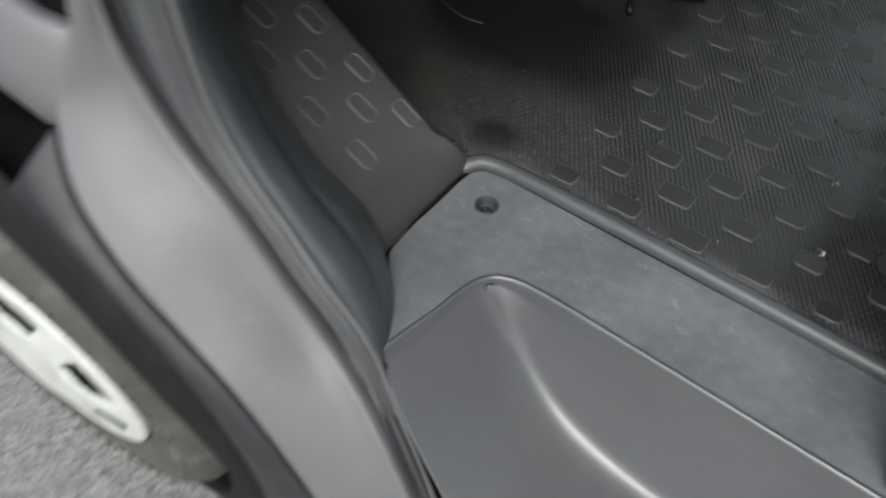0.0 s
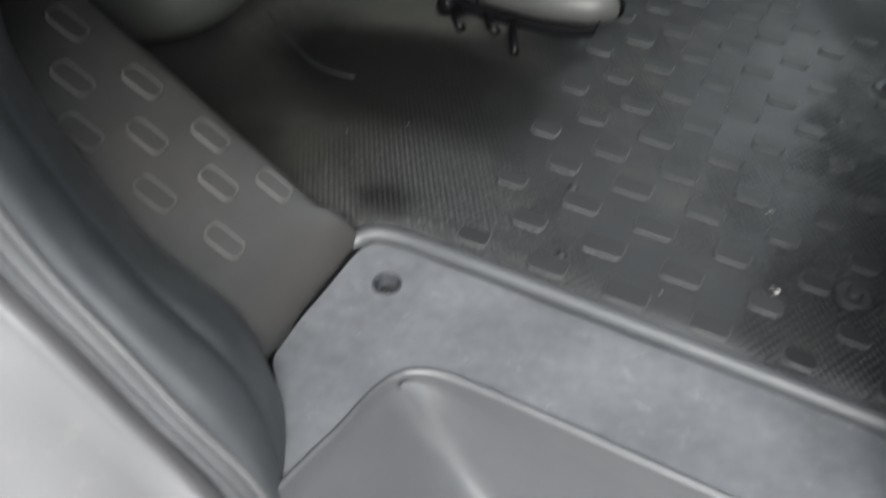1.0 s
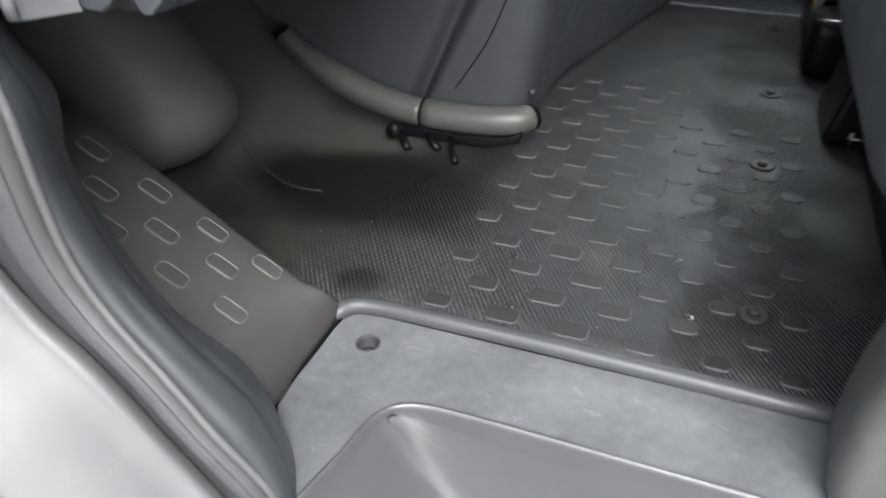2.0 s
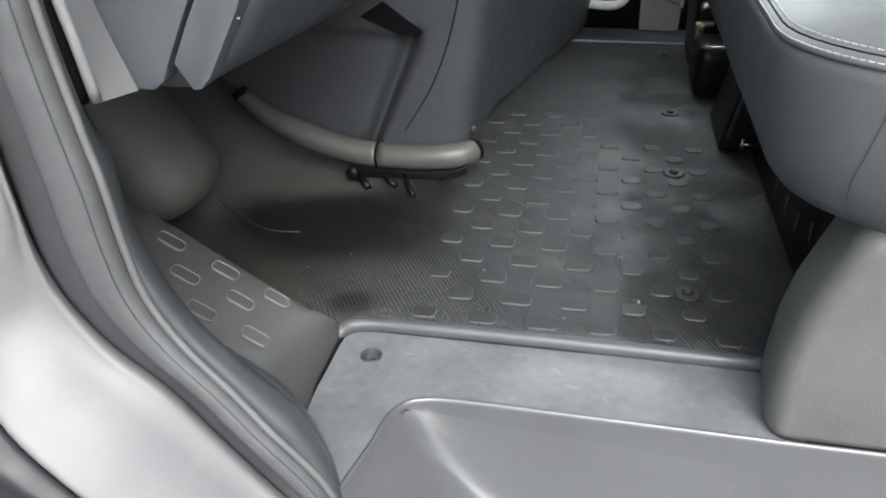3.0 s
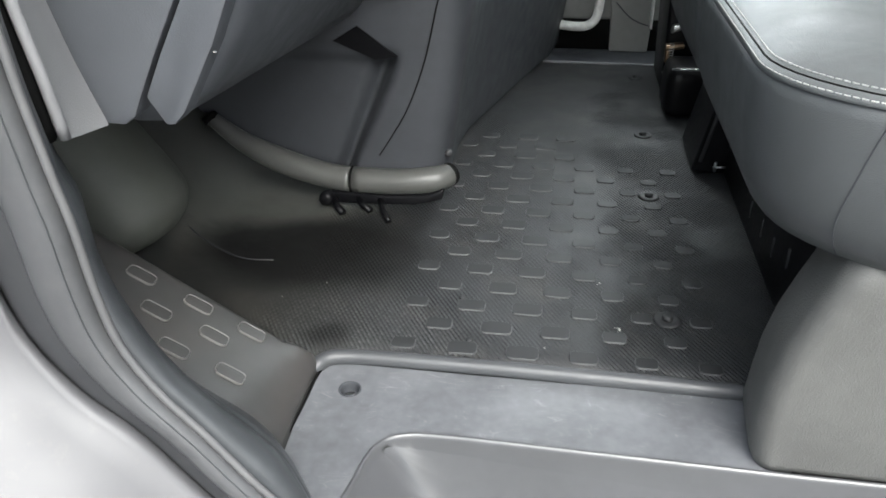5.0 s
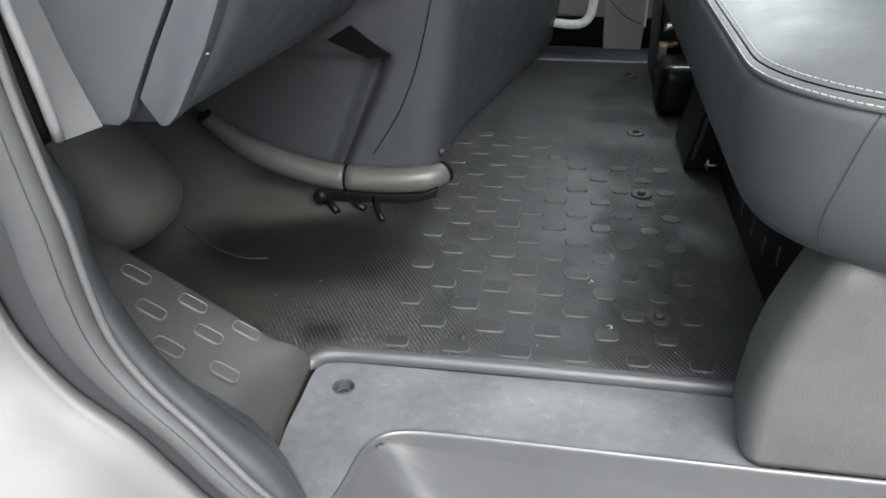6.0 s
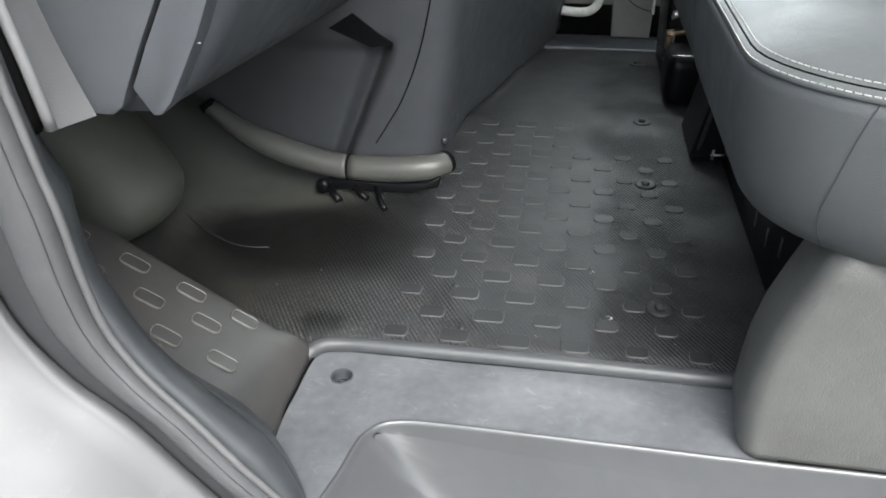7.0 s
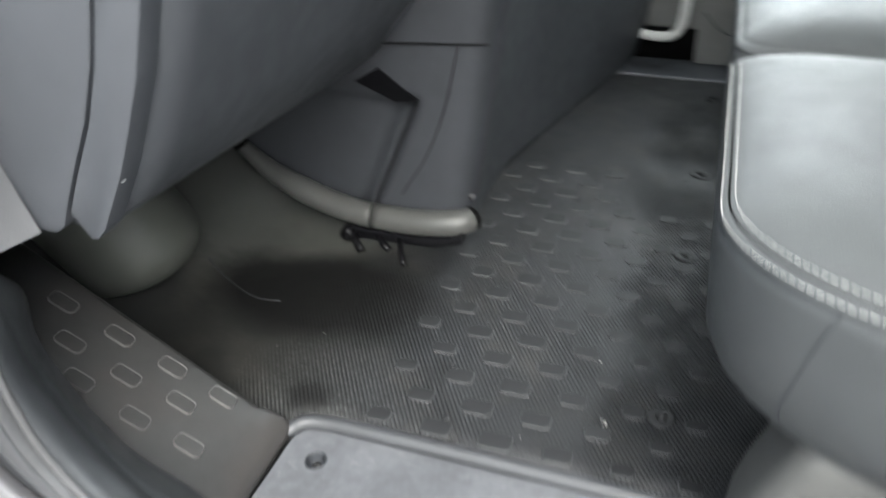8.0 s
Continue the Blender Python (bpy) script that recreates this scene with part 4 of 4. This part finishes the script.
def seat_buckle():
    b = thing("seat_adjuster", "black seat rail end with brass-coloured buckle parts", "seat rail", (0.63, 1.26, 0))
    part("rail", slab([(0.61, 1.24, 0.002), (0.73, 1.24, 0.002), (0.73, 1.24, 0.34), (0.6, 1.24, 0.34)], (0, 0.25, 0), 0.01, 2), BLACK, b)
    part("rod", tube([(0.6, 1.2, 0.077), (0.69, 1.2, 0.079)], 0.0026, 8), STEEL, b)
    brass = plain("worn_brass", (0.25, 0.17, 0.11), 0.35, 0.8)
    part("catch", box((0.604, 1.2, 0.1), (0.616, 1.235, 0.135), 0.004, 2), brass, b, "worn brass catch")
    part("catch_arm", slab([(0.604, 1.2, 0.132), (0.65, 1.2, 0.14), (0.65, 1.2, 0.152), (0.604, 1.2, 0.146)], (0, 0.03, 0), 0.002, 1), brass, b, "worn brass catch")
    part("catch_plate", slab([(0.612, 1.2, 0.178), (0.645, 1.2, 0.192), (0.65, 1.2, 0.206), (0.615, 1.2, 0.196)], (0, 0.03, 0), 0.004, 2), STEEL, b)
    part("spring", tube([(0.618 + 0.006 * math.cos(0.9 * k), 1.2 + 0.006 * math.sin(0.9 * k), 0.1 + 0.0009 * k) for k in range(60)], 0.0012, 6), STEEL, b, "small coil spring")
    part("upper_link", tube([(0.61, 1.2, 0.25), (0.632, 1.2, 0.236)], 0.004, 8), STEEL, b)


seat_buckle()

# ---------------------------------------------------------------- far door
far_sill = part("far_sill", box((-0.4, 1.518, -0.02), (1.1, 1.68, 0.004), 0.002, 1), CONSOLE, smooth=False)
part("edge_strip", tube([(-0.4, 1.518, 0.003), (0.3, 1.518, 0.003), (0.6, 1.518, 0.001), (1.0, 1.515, 0.0)], 0.005, 8), SILL, far_sill, "grey edge strip")
tagged(far_sill, "grey plastic sill of the far door", "door sill", kind="structure")


def far_door():
    d = thing("far_door", "closed far door with dark trim and pale pull handle", "door", (0.4, 1.68, 0.02), "structure")
    part("panel", box((-0.5, 1.665, 0.1), (1.1, 1.74, 0.62), 0.01, 2), DOOR, d)
    part("lower_band", box((-0.5, 1.668, 0.004), (1.1, 1.73, 0.11), 0.004, 1), GAP, d, "black band under the door")
    pts = spline([(0.3, 1.62, 0.095), (0.37, 1.605, 0.092), (0.41, 1.6, 0.1), (0.432, 1.6, 0.13), (0.438, 1.6, 0.2), (0.44, 1.62, 0.3)], 24)
    part("pull_handle", tube(pts, 0.014, 14), HANDLE, d, "pale grey pull handle")
    part("map_pocket", slab([(0.48, 1.645, 0.006), (0.6, 1.645, 0.006), (0.61, 1.645, 0.3), (0.47, 1.645, 0.3)], (0, 0.03, 0), 0.004, 3), DOOR, d)
    part("pocket_edge", tube(spline([(0.49, 1.642, 0.16), (0.53, 1.64, 0.12), (0.565, 1.64, 0.1), (0.6, 1.64, 0.09)], 14), 0.002, 6), CONSOLE, d)
    part("strip", box((0.597, 1.6, 0.09), (0.603, 1.64, 0.3), 0.002, 1), HANDLE, d, "pale upright strip")
    part("pane", box((-0.4, 1.7, 0.62), (1.05, 1.705, 1.3)), GLASS, d).visible_shadow = False


far_door()

# ---------------------------------------------------------------- plain shell that closes the cab
roof = part("ceiling", box((-0.1, -0.3, 1.32), (1.2, 1.75, 1.37)), HEADLINER, smooth=False)
tagged(roof, "pale grey cab headliner", "ceiling", kind="structure")
bulkhead = part("bulkhead", box((1.15, -0.42, -0.3), (1.2, 1.75, 1.32)), HEADLINER, smooth=False)
tagged(bulkhead, "plain bulkhead behind the seats", "wall", kind="structure")
screen = part("windscreen", slab([(-0.65, -0.25, 0.8), (-0.65, 1.7, 0.8), (-0.1, 1.65, 1.32), (-0.1, -0.2, 1.32)], (0.005, 0, 0.005)), GLASS, smooth=False)
tagged(screen, "clear raked windscreen", "windscreen", kind="structure")
screen.visible_shadow = False
underbody = part("underbody", box((-0.3, -0.28, -0.36), (1.15, 1.7, -0.26)), CLADDING, smooth=False)
tagged(underbody, "dark underbody below the cab floor", "underbody", kind="structure")


# ---------------------------------------------------------------- small things on the floor
def push_fastener(x, y):
    f = thing("push_fastener", "black push fastener holding the mat down", "fastener", (x, y, 0.0), group="mat fasteners")
    part("washer", lathe_at([(0.0215, 0.0), (0.0215, 0.0015), (0.018, 0.0038), (0.0125, 0.003)], (x, y, 0), (0, 0, 0), 24), PAD, f)
    part("head", lathe_at([(0.0085, 0.002), (0.0085, 0.007), (0.006, 0.0095), (0.002, 0.0095)], (x, y, 0), (0, 0, 0), 16), PAD, f)


for x, y in ((0.531, 0.149), (0.533, 0.588), (0.543, 0.931), (0.55, 1.39)):
    push_fastener(x, y)


def sill_screw(x, y):
    f = thing("sill_screw", "sunk steel screw in a plastic cup in the sill", "screw", (x, y, SILL_Z - 0.014))
    part("cup", lathe_at([(0.0165, 0.0002), (0.0162, 0.0016), (0.0148, 0.002), (0.0138, 0.0008), (0.0128, -0.004), (0.0122, -0.0125), (0.011, -0.0138), (0.004, -0.014)], (x, y, SILL_Z), (0, 0, 0), 28, False), CONSOLE, f, "dark sunk cup")
    head = part("head", lathe_at([(0.0075, -0.0138), (0.0072, -0.01), (0.005, -0.0085), (0.001, -0.0084)], (x, y, SILL_Z), (0, 0, 0), 16), CLADDING, f)
    part("recess", box((x - 0.0045, y - 0.001, SILL_Z - 0.0086), (x + 0.0045, y + 0.001, SILL_Z - 0.0078)), STEEL, head, "bright cross slot", smooth=False)


sill_screw(SCREW.x, SCREW.y)

# raised pads: larger towards the middle of the mat, edges paled for wear and caught light
random.seed(4)
pad_meshes = {}


def pad_mesh(w, d, mat, edge):
    key = (round(w, 3), round(d, 3), mat.name)
    if key not in pad_meshes:
        bm = pillow(w, d, 0.0026, 0.0085, mat is MAT_SMOOTH)
        me = bpy.data.meshes.new("pad")
        bm.to_mesh(me)
        bm.free()
        me.materials.append(mat)
        me.materials.append(edge)
        for f in me.polygons[:-1]:
            f.material_index = 1
        pad_meshes[key] = me
    return pad_meshes[key]


def pad(owner, m, w, d, mat=PAD, edge=PAD_EDGE):
    ob = new("pad", pad_mesh(w, d, mat, edge))
    ob.parent = owner
    ob.matrix_basis = m


for row in range(16):
    y = 0.034 + 0.0565 * row
    for k in range(6):
        x = 0.1345 + 0.0893 * k + (0.0455 if row % 2 else 0)
        if x > 0.62 or (row > 12 and x > 0.4):
            continue
        w = (0.034, 0.038, 0.042, 0.046, 0.049)[max(0, min(4, round(4.6 - abs(x - 0.305) / 0.045)))]
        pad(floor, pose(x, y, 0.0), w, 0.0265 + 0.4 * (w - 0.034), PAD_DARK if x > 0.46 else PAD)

slope = math.degrees(math.atan(0.65))
for x, y in ((-0.048, -0.157), (-0.111, -0.168), (-0.087, -0.11), (-0.056, -0.064), (-0.152, -0.124), (-0.123, -0.071), (-0.192, -0.078), (-0.183, -0.169), (-0.222, -0.13), (-0.264, -0.085)):
    pad(wheel_ramp, pose(x, y, ramp_z(x, y) + 0.0003, -5, slope, 4), 0.041, 0.025, MAT_SMOOTH, RAMP_EDGE)

# crumbs on the mat, and a thin bar for the line across the footwell
random.seed(9)


def crumb(x, y, size, n, z=0.0, where="rubber mat"):
    """A few pale grains lying together."""
    bm = bmesh.new()
    for _ in range(n):
        r = size * random.uniform(0.5, 1.0)
        m = Matrix.Translation((x + random.gauss(0, size * 1.6), y + random.gauss(0, size * 1.6), z + r * 0.5)) @ Matrix.Rotation(random.uniform(0, 3), 4, "Z") @ Matrix.Diagonal((1, random.uniform(0.5, 1), 0.6, 1))
        bmesh.ops.create_icosphere(bm, subdivisions=1, radius=r, matrix=m)
    tagged(part("crumb", bm, CRUMB, smooth=False), "pale crumb lying on the " + where, "crumb", "crumbs on the mat")


for x, y, size, n in ((0.456, 0.114, 0.0022, 9), (0.431, 0.241, 0.0022, 3), (-0.03, 0.177, 0.0018, 1), (-0.28, 0.312, 0.0018, 4), (-0.262, 0.322, 0.002, 2), (0.545, 0.06, 0.0014, 1), (0.345, 0.055, 0.0014, 2), (0.36, 0.3, 0.0012, 1), (-0.09, 0.13, 0.0014, 1), (0.12, 0.19, 0.0013, 1)):
    crumb(x, y, size, n)
crumb(0.577, -0.02, 0.0011, 1, SILL_Z, "plastic door sill")

wire = part("floor_line", tube(spline([(-0.325, 0.29, 0.03), (-0.3, 0.278, 0.018), (-0.265, 0.262, 0.008), (-0.22, 0.242, 0.003), (-0.18, 0.232, 0.003), (-0.143, 0.236, 0.003)], 30), 0.0018, 8), CLADDING)
tagged(wire, "thin dark line across the footwell floor", "wire")
for x, y in ((0.232, 0.054), (0.206, 0.166)):
    nub = part("nub", lathe_at([(0.006, 0.0), (0.0058, 0.002), (0.004, 0.0034), (0.001, 0.0038)], (x, y, 0.001), (0, 0, 0), 12), PAD, floor)
